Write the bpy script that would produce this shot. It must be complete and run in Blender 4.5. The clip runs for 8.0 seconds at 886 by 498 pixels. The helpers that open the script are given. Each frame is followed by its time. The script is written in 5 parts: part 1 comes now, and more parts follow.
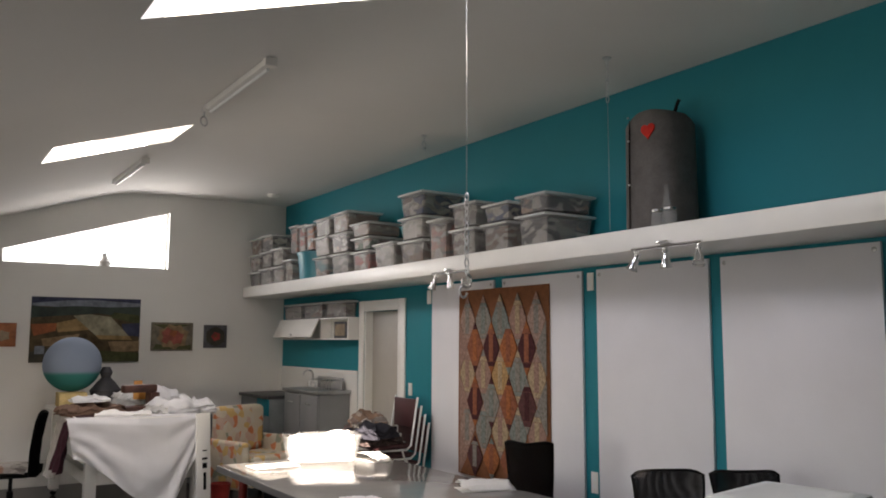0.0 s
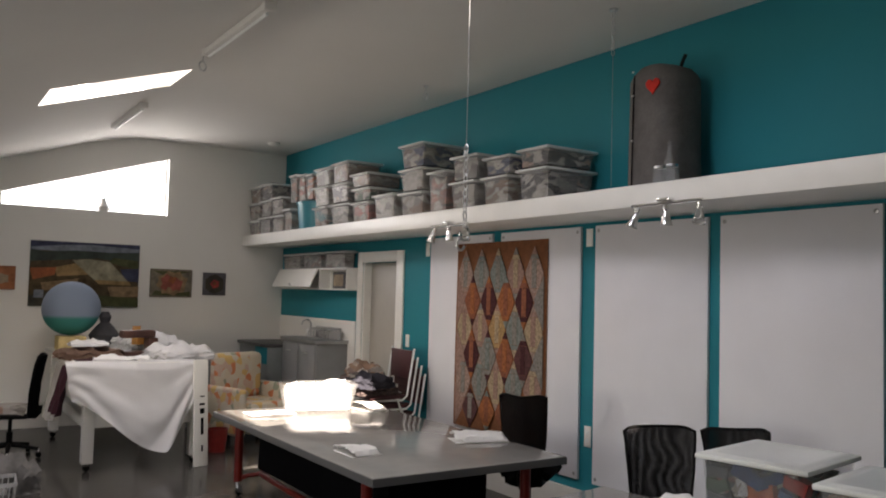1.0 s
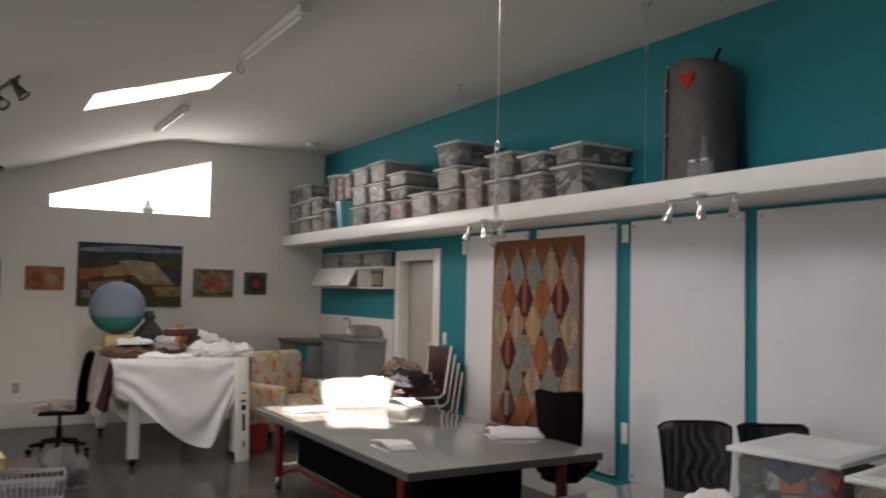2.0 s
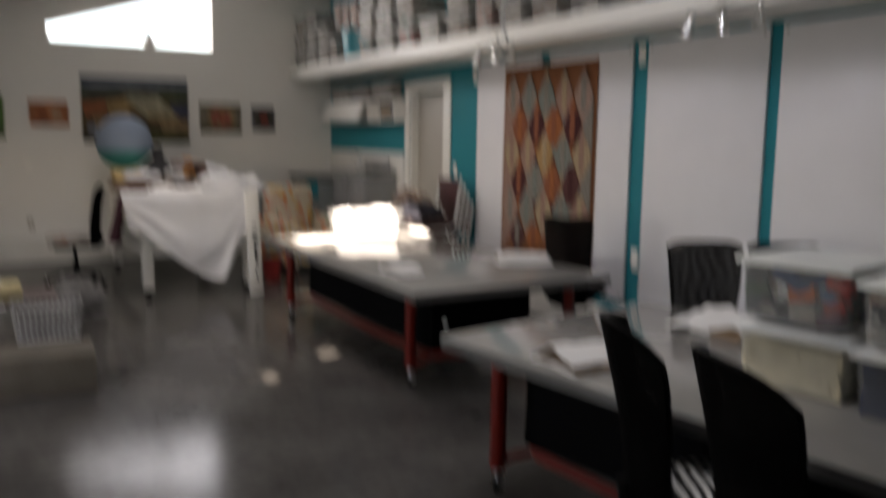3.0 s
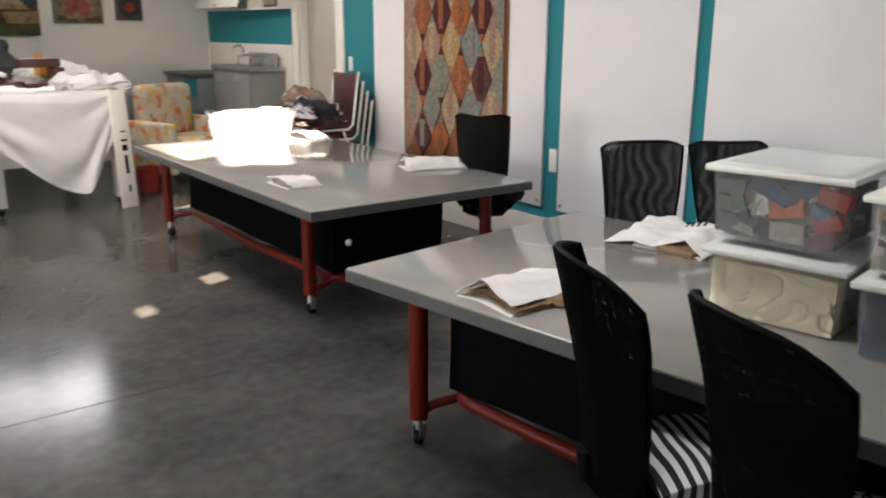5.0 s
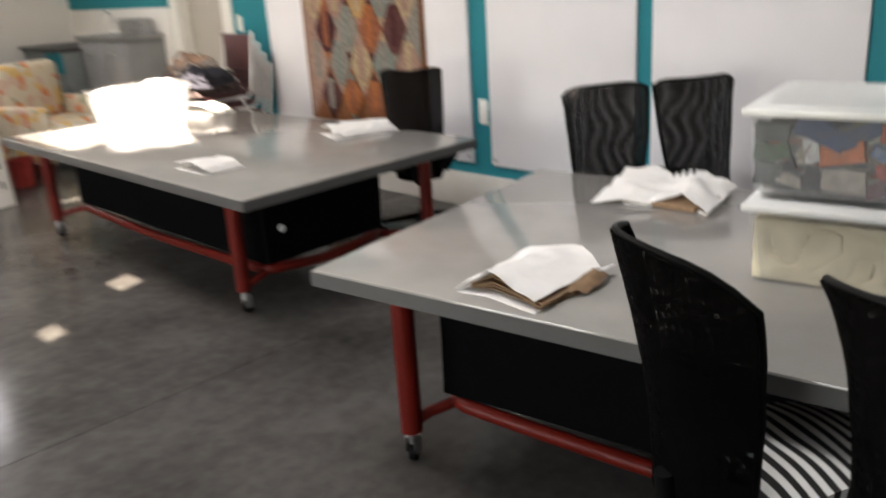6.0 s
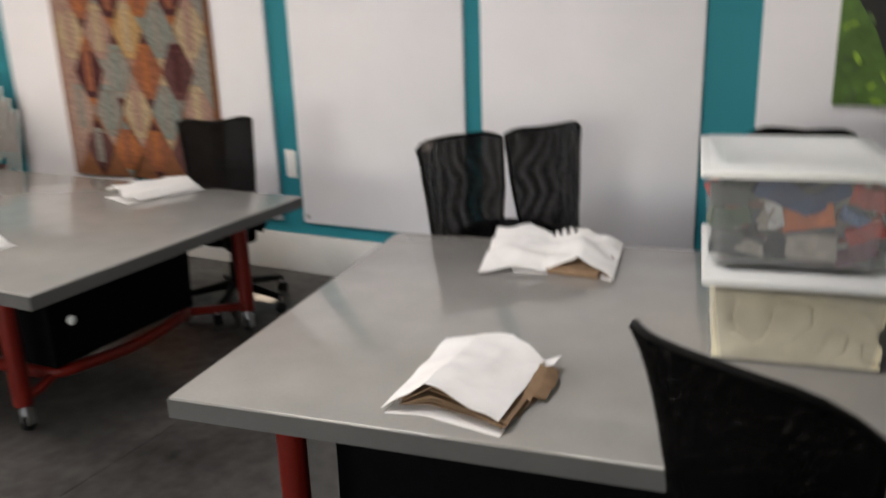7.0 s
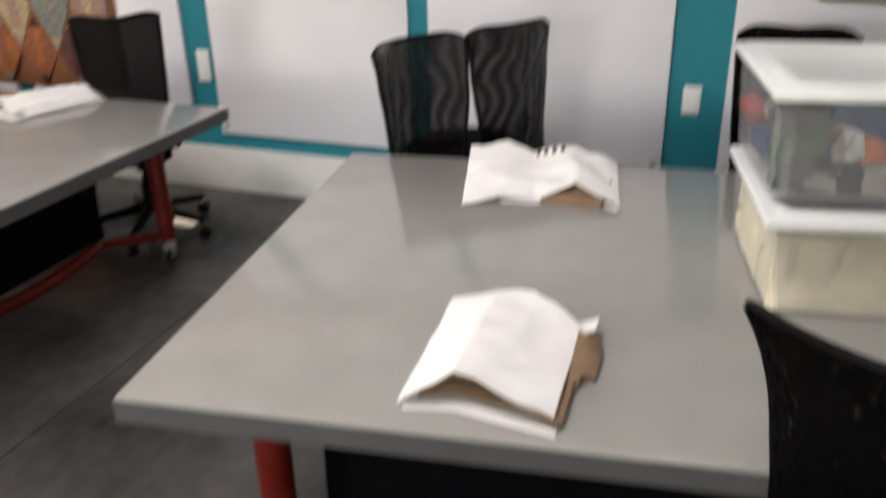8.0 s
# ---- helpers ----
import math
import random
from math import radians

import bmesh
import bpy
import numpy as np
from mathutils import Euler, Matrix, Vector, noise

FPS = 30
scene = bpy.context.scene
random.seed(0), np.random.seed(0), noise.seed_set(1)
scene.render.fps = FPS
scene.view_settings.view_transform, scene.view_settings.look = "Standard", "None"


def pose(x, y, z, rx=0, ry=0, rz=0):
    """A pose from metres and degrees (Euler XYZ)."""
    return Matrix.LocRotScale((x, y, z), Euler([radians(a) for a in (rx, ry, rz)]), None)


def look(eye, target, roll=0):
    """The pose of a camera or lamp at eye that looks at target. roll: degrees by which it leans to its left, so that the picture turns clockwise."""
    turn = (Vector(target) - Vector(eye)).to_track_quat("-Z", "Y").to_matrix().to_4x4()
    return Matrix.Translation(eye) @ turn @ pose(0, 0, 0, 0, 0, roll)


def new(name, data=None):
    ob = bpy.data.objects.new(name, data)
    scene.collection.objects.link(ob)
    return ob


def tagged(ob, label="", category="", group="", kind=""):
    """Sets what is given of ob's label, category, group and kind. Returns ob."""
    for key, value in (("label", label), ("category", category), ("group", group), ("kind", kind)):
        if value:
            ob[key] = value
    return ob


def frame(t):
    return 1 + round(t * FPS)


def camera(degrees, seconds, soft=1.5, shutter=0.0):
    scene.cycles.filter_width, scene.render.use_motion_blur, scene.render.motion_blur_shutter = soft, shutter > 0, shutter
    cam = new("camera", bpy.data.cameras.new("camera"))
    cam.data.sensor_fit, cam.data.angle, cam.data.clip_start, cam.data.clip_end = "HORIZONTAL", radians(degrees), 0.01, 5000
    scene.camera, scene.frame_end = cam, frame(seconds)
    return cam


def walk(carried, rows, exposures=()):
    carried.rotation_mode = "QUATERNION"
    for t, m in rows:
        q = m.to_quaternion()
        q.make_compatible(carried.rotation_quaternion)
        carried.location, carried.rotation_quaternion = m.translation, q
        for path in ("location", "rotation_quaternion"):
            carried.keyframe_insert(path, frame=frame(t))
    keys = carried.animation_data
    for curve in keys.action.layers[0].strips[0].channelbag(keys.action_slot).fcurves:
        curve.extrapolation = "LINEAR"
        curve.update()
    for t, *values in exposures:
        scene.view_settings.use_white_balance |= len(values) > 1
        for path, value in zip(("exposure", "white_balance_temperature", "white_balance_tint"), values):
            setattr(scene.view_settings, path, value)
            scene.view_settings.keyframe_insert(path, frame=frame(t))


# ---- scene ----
cam = camera(56.9, 8.0, soft=1.8, shutter=0.9)
PATH = [
    (0, (-0.1, 0.348, 1.722), (0.992, 2.008, 1.946), 0.2),
    (0.5, (-0.041, 0.359, 1.712), (1.049, 2.022, 1.923), 0.2),
    (1, (-0.067, 0.364, 1.72), (1.029, 2.033, 1.83), 1.5),
    (2.3, (-0.046, 0.292, 1.681), (0.908, 2.048, 1.766), -0.3),
    (2.5, (-0.04, 0.289, 1.665), (0.879, 2.065, 1.679), -1.1),
    (2.7, (-0.02, 0.311, 1.634), (0.896, 2.089, 1.587), -0.3),
    (3, (0.071, 0.392, 1.563), (1.047, 2.117, 1.292), 0.8),
    (3.2, (0.121, 0.456, 1.552), (1.109, 2.142, 1.127), 1.4),
    (3.5, (0.166, 0.536, 1.555), (1.236, 2.173, 1.132), 1.9),
    (4, (0.237, 0.634, 1.55), (1.301, 2.263, 1.087), 1.7),
    (4.5, (0.374, 0.782, 1.529), (1.438, 2.407, 1.054), -0.6),
    (4.7, (0.38, 0.851, 1.529), (1.478, 2.444, 1.024), -0.4),
    (5.8, (0.36, 1.377, 1.536), (1.674, 2.785, 0.996), -1.8),
    (6, (0.449, 1.508, 1.523), (1.779, 2.858, 0.883), -3.7),
    (6.3, (0.538, 1.684, 1.519), (1.954, 2.931, 0.853), -3.3),
    (6.5, (0.556, 1.804, 1.519), (2.05, 2.955, 0.853), -2.1),
    (7, (0.603, 2.124, 1.527), (2.304, 3.002, 0.948), -2.0),
    (7.2, (0.652, 2.222, 1.514), (2.351, 2.968, 0.769), -2.7),
    (7.5, (0.756, 2.338, 1.491), (2.385, 3.048, 0.574), -3.0),
    (7.8, (0.849, 2.435, 1.512), (2.497, 3.111, 0.601), -2.8),
    (8, (0.875, 2.495, 1.516), (2.583, 3.118, 0.683), -1.1),
]
EXPOSURES = [(0, 2.41, 7300, 19), (2.5, 2.29, 7400, 19), (3.0, 2.19, 7350, 18), (3.5, 2.78, 7450, 17.5), (4.5, 3.17, 7520, 16.5), (6.0, 3.35, 7520, 16), (6.4, 3.46, 7520, 16), (6.8, 3.29, 7520, 16.5), (7.2, 3.1, 7520, 17), (7.5, 3.26, 7520, 17.5), (8.0, 3.41, 7520, 18)]
walk(cam, [(t, look(eye, target, roll)) for t, eye, target, roll in PATH], EXPOSURES)

# ---- world, sun, daylight through the openings ----
SUN_WAY = Vector((0.57, 1.25, -1.0)).normalized()
world = bpy.data.worlds.new("world")
scene.world = world
world.use_nodes = True
wn = world.node_tree
sky = wn.nodes.new("ShaderNodeTexSky")
sky.sky_type = "NISHITA"
sky.sun_disc = False
sky.sun_elevation = math.asin(-SUN_WAY.z)
sky.sun_rotation = math.atan2(-SUN_WAY.x, -SUN_WAY.y)
wn.links.new(sky.outputs[0], wn.nodes["Background"].inputs[0])
wn.nodes["Background"].inputs[1].default_value = 0.15

sun = new("sun", bpy.data.lights.new("sun", "SUN"))
sun.data.energy, sun.data.angle, sun.data.color = 5.0, radians(0.5), (1.0, 0.95, 0.86)
sun.matrix_world = look((0, 0, 20), Vector((0, 0, 20)) + SUN_WAY)


def daylight(name, eye, target, sx, sy, watts, colour=(0.93, 0.96, 1.0)):
    """The sky's light in an opening, seen or added."""
    d = bpy.data.lights.new(name, "AREA")
    d.shape, d.size, d.size_y, d.energy, d.color = "RECTANGLE", sx, sy, watts, colour
    ob = new(name, d)
    ob.matrix_world = look(eye, target)
    return ob


# ---- materials ----
def mat(name, colour, rough=0.6, metal=0.0, vary=0.12, scale=6.0, bump=0.0, fine=60.0, clear=0.0, tint=None, island=0.0):
    m = bpy.data.materials.new(name)
    m.use_nodes = True
    n, l = m.node_tree.nodes, m.node_tree.links
    b = n["Principled BSDF"]
    co = n.new("ShaderNodeTexCoord")
    big = n.new("ShaderNodeTexNoise")
    big.inputs["Scale"].default_value, big.inputs["Detail"].default_value = scale, 5
    small = n.new("ShaderNodeTexNoise")
    small.inputs["Scale"].default_value, small.inputs["Detail"].default_value = fine, 3
    for t in (big, small):
        l.new(co.outputs["Object"], t.inputs["Vector"])
    mixf = n.new("ShaderNodeMath")
    mixf.operation = "MULTIPLY_ADD"
    l.new(small.outputs["Fac"], mixf.inputs[0])
    mixf.inputs[1].default_value = 0.4
    l.new(big.outputs["Fac"], mixf.inputs[2])
    ramp = n.new("ShaderNodeMapRange")
    ramp.inputs["From Min"].default_value, ramp.inputs["From Max"].default_value = 0.4, 1.0
    l.new(mixf.outputs[0], ramp.inputs["Value"])
    mx = n.new("ShaderNodeMix")
    mx.data_type = "RGBA"
    dark = tuple(c * (1 - vary) for c in colour)
    lite = tuple(min(1, c * (1 + vary)) for c in (tint or colour))
    mx.inputs["A"].default_value, mx.inputs["B"].default_value = (*dark, 1), (*lite, 1)
    l.new(ramp.outputs["Result"], mx.inputs["Factor"])
    last = mx.outputs["Result"]
    if island:
        info = n.new("ShaderNodeObjectInfo")
        hsv = n.new("ShaderNodeHueSaturation")
        mr = n.new("ShaderNodeMapRange")
        mr.inputs["To Min"].default_value, mr.inputs["To Max"].default_value = 1 - island, 1 + island
        l.new(info.outputs["Random"], mr.inputs["Value"])
        l.new(mr.outputs["Result"], hsv.inputs["Value"])
        l.new(last, hsv.inputs["Color"])
        last = hsv.outputs["Color"]
    l.new(last, b.inputs["Base Color"])
    rr = n.new("ShaderNodeMapRange")
    rr.inputs["To Min"].default_value, rr.inputs["To Max"].default_value = max(0.02, rough * 0.85), min(1, rough * 1.15)
    l.new(big.outputs["Fac"], rr.inputs["Value"])
    l.new(rr.outputs["Result"], b.inputs["Roughness"])
    b.inputs["Specular IOR Level"].default_value = 0.15 if rough > 0.8 else 0.5
    b.inputs["Metallic"].default_value = metal
    b.inputs["Coat Weight"].default_value = clear
    if bump:
        bp = n.new("ShaderNodeBump")
        bp.inputs["Strength"].default_value, bp.inputs["Distance"].default_value = bump, 0.01
        l.new(mixf.outputs[0], bp.inputs["Height"])
        l.new(bp.outputs["Normal"], b.inputs["Normal"])
    return m


def see_through(m, share, tint=(1, 1, 1)):
    """Lets a share of the light straight through, as thin plastic or open mesh does."""
    n, l = m.node_tree.nodes, m.node_tree.links
    out = n["Material Output"]
    t = n.new("ShaderNodeBsdfTransparent")
    t.inputs[0].default_value = (*tint, 1)
    mx = n.new("ShaderNodeMixShader")
    mx.inputs[0].default_value = share
    l.new(n["Principled BSDF"].outputs[0], mx.inputs[1])
    l.new(t.outputs[0], mx.inputs[2])
    l.new(mx.outputs[0], out.inputs[0])
    return m


M_WHITE = mat("white_wall_paint", (0.72, 0.71, 0.68), 0.75, vary=0.04, scale=1.2, bump=0.15, fine=120)
M_CEIL = mat("ceiling_paint", (0.70, 0.69, 0.66), 0.85, vary=0.04, scale=0.8, bump=0.15, fine=90)
M_TEAL = mat("teal_paint", (0.005, 0.195, 0.24), 0.62, vary=0.06, scale=1.5, bump=0.1, fine=120)
M_TRIM = mat("white_trim_paint", (0.76, 0.75, 0.71), 0.4, vary=0.04, scale=3, bump=0.04)
M_GLOSS = mat("gloss_white_paint", (0.76, 0.75, 0.71), 0.38, vary=0.04, scale=2, bump=0.05, fine=8)
M_FLOOR = mat("polished_concrete", (0.052, 0.0470, 0.0435), 0.16, vary=0.5, scale=1.3, fine=14, bump=0.0, tint=(0.074, 0.070, 0.065))
M_GROUT = mat("saw_cut", (0.03, 0.03, 0.03), 0.9)
M_CURB = mat("painted_curb", (0.62, 0.61, 0.57), 0.6, vary=0.08, scale=4, bump=0.2)
M_BOARD = mat("white_board", (0.70, 0.70, 0.73), 0.8, vary=0.05, scale=2.2, bump=0.12, fine=160)
M_TOP = mat("grey_laminate", (0.28, 0.271, 0.254), 0.10, vary=0.08, scale=7, fine=150)
M_EDGE = mat("grey_edge_band", (0.075, 0.074, 0.073), 0.45, vary=0.1)
M_RED = mat("red_enamel", (0.125, 0.008, 0.004), 0.42, vary=0.25, scale=8, bump=0.05)
M_BLACK = mat("black_fabric", (0.003, 0.003, 0.0034), 0.85, vary=0.3, scale=30, bump=0.3, fine=200)
M_BLACKP = mat("black_plastic", (0.004, 0.004, 0.004), 0.5, vary=0.2)
M_MESH = see_through(mat("black_mesh", (0.0016, 0.0015, 0.0016), 0.82, vary=0.3, scale=9, bump=0.35, fine=30), 0.05)
n, l = M_MESH.node_tree.nodes, M_MESH.node_tree.links
spots, mrs, coo = n.new("ShaderNodeTexVoronoi"), n.new("ShaderNodeMapRange"), n.new("ShaderNodeTexCoord")
spots.inputs["Scale"].default_value, spots.inputs["Randomness"].default_value = 58, 0.45
mrs.inputs["From Min"].default_value, mrs.inputs["From Max"].default_value = 0.42, 0.12
mrs.inputs["To Min"].default_value, mrs.inputs["To Max"].default_value = 0.03, 0.40
flat = n.new("ShaderNodeVectorMath")
flat.operation = "MULTIPLY"
flat.inputs[1].default_value = (0.0, 1.0, 0.72)
l.new(coo.outputs["Object"], flat.inputs[0])
l.new(flat.outputs[0], spots.inputs["Vector"]); l.new(spots.outputs["Distance"], mrs.inputs["Value"]); l.new(mrs.outputs["Result"], n["Mix Shader"].inputs[0])
for m_, level in ((M_FLOOR, 0.11), (M_TEAL, 0.25), (M_RED, 0.22), (M_BLACK, 0.03), (M_MESH, 0.03), (M_BLACKP, 0.08)):
    m_.node_tree.nodes["Principled BSDF"].inputs["Specular IOR Level"].default_value = level
M_RIPPLE = see_through(mat("black_double_mesh", (0.008, 0.0075, 0.008), 0.42, vary=0.3, scale=5.5, bump=0.8, fine=11), 0.2)
for nd in M_RIPPLE.node_tree.nodes:
    if nd.bl_idname == "ShaderNodeTexNoise":
        nd.inputs["Distortion"].default_value = 1.6
    if nd.bl_idname == "ShaderNodeBump":
        nd.inputs["Distance"].default_value = 0.03
M_RIPPLE.node_tree.nodes["Principled BSDF"].inputs["Specular IOR Level"].default_value = 0.25
# two layers of net over one another: wavy bands where the holes line up
n, l = M_RIPPLE.node_tree.nodes, M_RIPPLE.node_tree.links
bands, mrb, cob = n.new("ShaderNodeTexWave"), n.new("ShaderNodeMapRange"), n.new("ShaderNodeTexCoord")
bands.wave_type, bands.bands_direction = "BANDS", "Y"
for key, value in (("Scale", 6.0), ("Distortion", 11.0), ("Detail", 1.2), ("Detail Scale", 0.75)):
    bands.inputs[key].default_value = value
mrb.inputs["To Min"].default_value, mrb.inputs["To Max"].default_value = 0.11, 0.27
l.new(cob.outputs["Object"], bands.inputs["Vector"]); l.new(bands.outputs["Fac"], mrb.inputs["Value"]); l.new(mrb.outputs["Result"], n["Mix Shader"].inputs[0])
M_NET = see_through(mat("black_net", (0.004, 0.0034, 0.0034), 0.7, vary=0.3, scale=8, bump=0.4, fine=30), 0.15)
M_NET.node_tree.nodes["Principled BSDF"].inputs["Specular IOR Level"].default_value = 0.08
M_CHROME = mat("brushed_metal", (0.6, 0.6, 0.6), 0.28, metal=1.0, vary=0.1)
M_NICKEL = mat("bright_nickel", (0.84, 0.84, 0.83), 0.2, metal=0.95, vary=0.06)
M_BRONZE = mat("dark_bronze", (0.10, 0.09, 0.08), 0.4, metal=0.8, vary=0.2)
M_STEEL = mat("stainless_steel", (0.42, 0.42, 0.42), 0.38, metal=0.9, vary=0.15)
M_CLEAR = see_through(mat("clear_plastic", (0.60, 0.62, 0.63), 0.22, vary=0.12, scale=5), 0.87, (0.985, 0.985, 0.985))
M_MILKY = see_through(mat("cloudy_plastic", (0.48, 0.48, 0.47), 0.3, vary=0.15), 0.83, (0.97, 0.97, 0.97))
M_LID = mat("white_lid", (0.74, 0.765, 0.75), 0.35, vary=0.05, bump=0.05)
M_LIDC = see_through(mat("frosted_lid", (0.70, 0.71, 0.70), 0.35, vary=0.06), 0.35)
M_PAPER = mat("white_paper", (0.80, 0.79, 0.77), 0.85, vary=0.06, scale=9, bump=0.25, fine=40)
M_KRAFT = mat("kraft_paper", (0.24, 0.155, 0.095), 0.85, vary=0.25, scale=14, bump=0.3)
# the cream's wide tone spread also paints in the dark of creases
M_CREAM = mat("cream_fabric", (0.84, 0.76, 0.57), 0.9, vary=0.22, scale=9, bump=1.0, fine=26)
M_LINEN = mat("white_cloth", (0.64, 0.64, 0.65), 0.9, vary=0.05, scale=5, bump=0.3, fine=150)
M_DOOR = mat("beige_door", (0.40, 0.375, 0.33), 0.5, vary=0.05)
M_BULB = mat("lamp_glass", (0.75, 0.75, 0.72), 0.15)
M_GLASS = see_through(mat("glass", (0.8, 0.82, 0.82), 0.05, vary=0.02), 0.85)
M_DIFFUSER = mat("frosted_acrylic", (0.86, 0.86, 0.84), 0.5, vary=0.03)
n, l = M_DIFFUSER.node_tree.nodes, M_DIFFUSER.node_tree.links
glow, both = n.new("ShaderNodeBsdfTranslucent"), n.new("ShaderNodeMixShader")
glow.inputs[0].default_value, both.inputs[0].default_value = (0.88, 0.87, 0.84, 1), 0.8
l.new(n["Principled BSDF"].outputs[0], both.inputs[1]); l.new(glow.outputs[0], both.inputs[2]); l.new(both.outputs[0], n["Material Output"].inputs[0])
M_WOOD = mat("dark_wood", (0.07, 0.028, 0.02), 0.45, vary=0.4, scale=6, bump=0.2)
M_GREEN_OUT = mat("outdoor_ground", (0.10, 0.11, 0.06), 0.95, vary=0.4, scale=0.5)


def tone(name, rgb, rough=0.85, **k):
    return mat(name, rgb, rough, **{**dict(vary=0.25, scale=14, bump=0.4), **k})


# ---- mesh tools ----
def box_bm(x0, x1, y0, y1, z0, z1, bevel=0.0, bm=None, seg=2):
    own = bmesh.new()
    bmesh.ops.create_cube(own, size=1)
    for v in own.verts:
        v.co = Vector((x0 + (v.co.x + 0.5) * (x1 - x0), y0 + (v.co.y + 0.5) * (y1 - y0), z0 + (v.co.z + 0.5) * (z1 - z0)))
    if bevel:
        bmesh.ops.bevel(own, geom=own.edges[:], offset=bevel, segments=seg, affect="EDGES", profile=0.5)
    if bm is None:
        return own
    return join(bm, own)


def join(bm, other):
    me = bpy.data.meshes.new("tmp")
    other.to_mesh(me)
    other.free()
    bm.from_mesh(me)
    bpy.data.meshes.remove(me)
    return bm


def tube_bm(points, radius, sides=10, closed=False, bm=None, radii=None):
    """A round tube along points."""
    bm = bm or bmesh.new()
    pts = [Vector(p) for p in points]
    rings = []
    n = len(pts)
    for i, p in enumerate(pts):
        a = pts[(i - 1) % n] if (closed or i) else p
        b = pts[(i + 1) % n] if (closed or i < n - 1) else p
        way = (b - a).normalized()
        side = way.orthogonal().normalized() if abs(way.z) > 0.9 else way.cross(Vector((0, 0, 1))).normalized()
        if rings:
            side = (last - way * last.dot(way)).normalized()
        last = side
        up = way.cross(side)
        r = radii[i] if radii else radius
        rings.append([bm.verts.new(p + (side * math.cos(u) + up * math.sin(u)) * r) for u in [2 * math.pi * k / sides for k in range(sides)]])
    for a, b in zip(rings, rings[1:] + (rings[:1] if closed else [])):
        for k in range(sides):
            bm.faces.new((a[k], a[(k + 1) % sides], b[(k + 1) % sides], b[k]))
    if not closed:
        bm.faces.new(rings[0][::-1])
        bm.faces.new(rings[-1])
    return bm


def lathe_bm(profile, sides=24, centre=(0, 0, 0), bm=None):
    """Turns (radius, height) pairs round z."""
    bm = bm or bmesh.new()
    c = Vector(centre)
    rings = [[bm.verts.new(c + Vector((r * math.cos(2 * math.pi * k / sides), r * math.sin(2 * math.pi * k / sides), z))) for k in range(sides)] for r, z in profile]
    for a, b in zip(rings, rings[1:]):
        for k in range(sides):
            bm.faces.new((a[k], a[(k + 1) % sides], b[(k + 1) % sides], b[k]))
    bm.faces.new(rings[0][::-1])
    bm.faces.new(rings[-1])
    return bm


def sheet_bm(nu, nv, place, thick=0.0):
    """A grid of points place(u, v), given a thickness."""
    bm = bmesh.new()
    g = [[bm.verts.new(place(i / nu, j / nv)) for j in range(nv + 1)] for i in range(nu + 1)]
    for i in range(nu):
        for j in range(nv):
            bm.faces.new((g[i][j], g[i + 1][j], g[i + 1][j + 1], g[i][j + 1]))
    bm.normal_update()
    if thick:
        bmesh.ops.solidify(bm, geom=bm.faces[:], thickness=thick)
    return bm


def prism_bm(outline, axis, a, b, bm=None):
    """A polygon pushed out along an axis from a to b."""
    bm = bm or bmesh.new()
    put = {"x": lambda p, q: (q, p[0], p[1]), "y": lambda p, q: (p[0], q, p[1]), "z": lambda p, q: (p[0], p[1], q)}[axis]
    lo = [bm.verts.new(put(p, a)) for p in outline]
    hi = [bm.verts.new(put(p, b)) for p in outline]
    n = len(outline)
    for i in range(n):
        bm.faces.new((lo[i], lo[(i + 1) % n], hi[(i + 1) % n], hi[i]))
    bm.faces.new(lo[::-1])
    bm.faces.new(hi)
    return bm


def mesh_of(name, bm, material, smooth=None):
    bmesh.ops.recalc_face_normals(bm, faces=bm.faces[:])
    me = bpy.data.meshes.new(name)
    bm.to_mesh(me)
    bm.free()
    me.materials.append(material)
    if smooth is not None:
        me.shade_smooth()
        me.set_sharp_from_angle(angle=radians(smooth))
    return me


def part(name, bm, material, parent, label="", smooth=40):
    me = bm if isinstance(bm, bpy.types.Mesh) else mesh_of(name, bm, material, smooth)
    ob = new(name, me)
    ob.parent = parent
    if label:
        tagged(ob, label)
    return ob


def thing(name, label, category, at=(0, 0, 0), turn=0, group="", kind=""):
    ob = new(name)
    ob.matrix_world = pose(*at, 0, 0, turn)
    ob.empty_display_size = 0.1
    return tagged(ob, label, category, group, kind)


def solid(name, bm, material, label, category="", kind="", group="", at=None, smooth=40):
    ob = new(name, mesh_of(name, bm, material, smooth))
    if at is not None:
        ob.matrix_world = at
    return tagged(ob, label, category, group, kind)


def rnd(a, b):
    return random.uniform(a, b)


# ---- the room ----
EAST, NORTH, WEST, SOUTH = 4.39, 11.27, -2.6, -3.2
RIDGE, HIGH, PITCH = 2.19, 3.63, 0.324
T = 0.16


def roof_z(x):
    # the fold between flat and slope is a soft curve
    k = 7.0
    d = (RIDGE - x) * k
    return HIGH - PITCH * (math.log1p(math.exp(d)) / k if d < 30 else RIDGE - x)


floor = solid("floor", box_bm(WEST - T, EAST + 0.8, SOUTH - T, NORTH + T, -0.2, -0.03), M_GROUT, "polished grey concrete floor slab with saw-cut joints", "floor", "structure")
for y0, y1 in ((SOUTH - T, 4.365), (4.365, NORTH + T)):
    part("slab", box_bm(WEST - T, EAST + 0.8, y0 + 0.002, y1 - 0.002, -0.03, 0.0, 0.002, seg=1), M_FLOOR, floor)
solid("ground", box_bm(-300, 300, -300, 300, -0.5, -0.3), M_GREEN_OUT, "open ground outside the building", "ground", "structure")

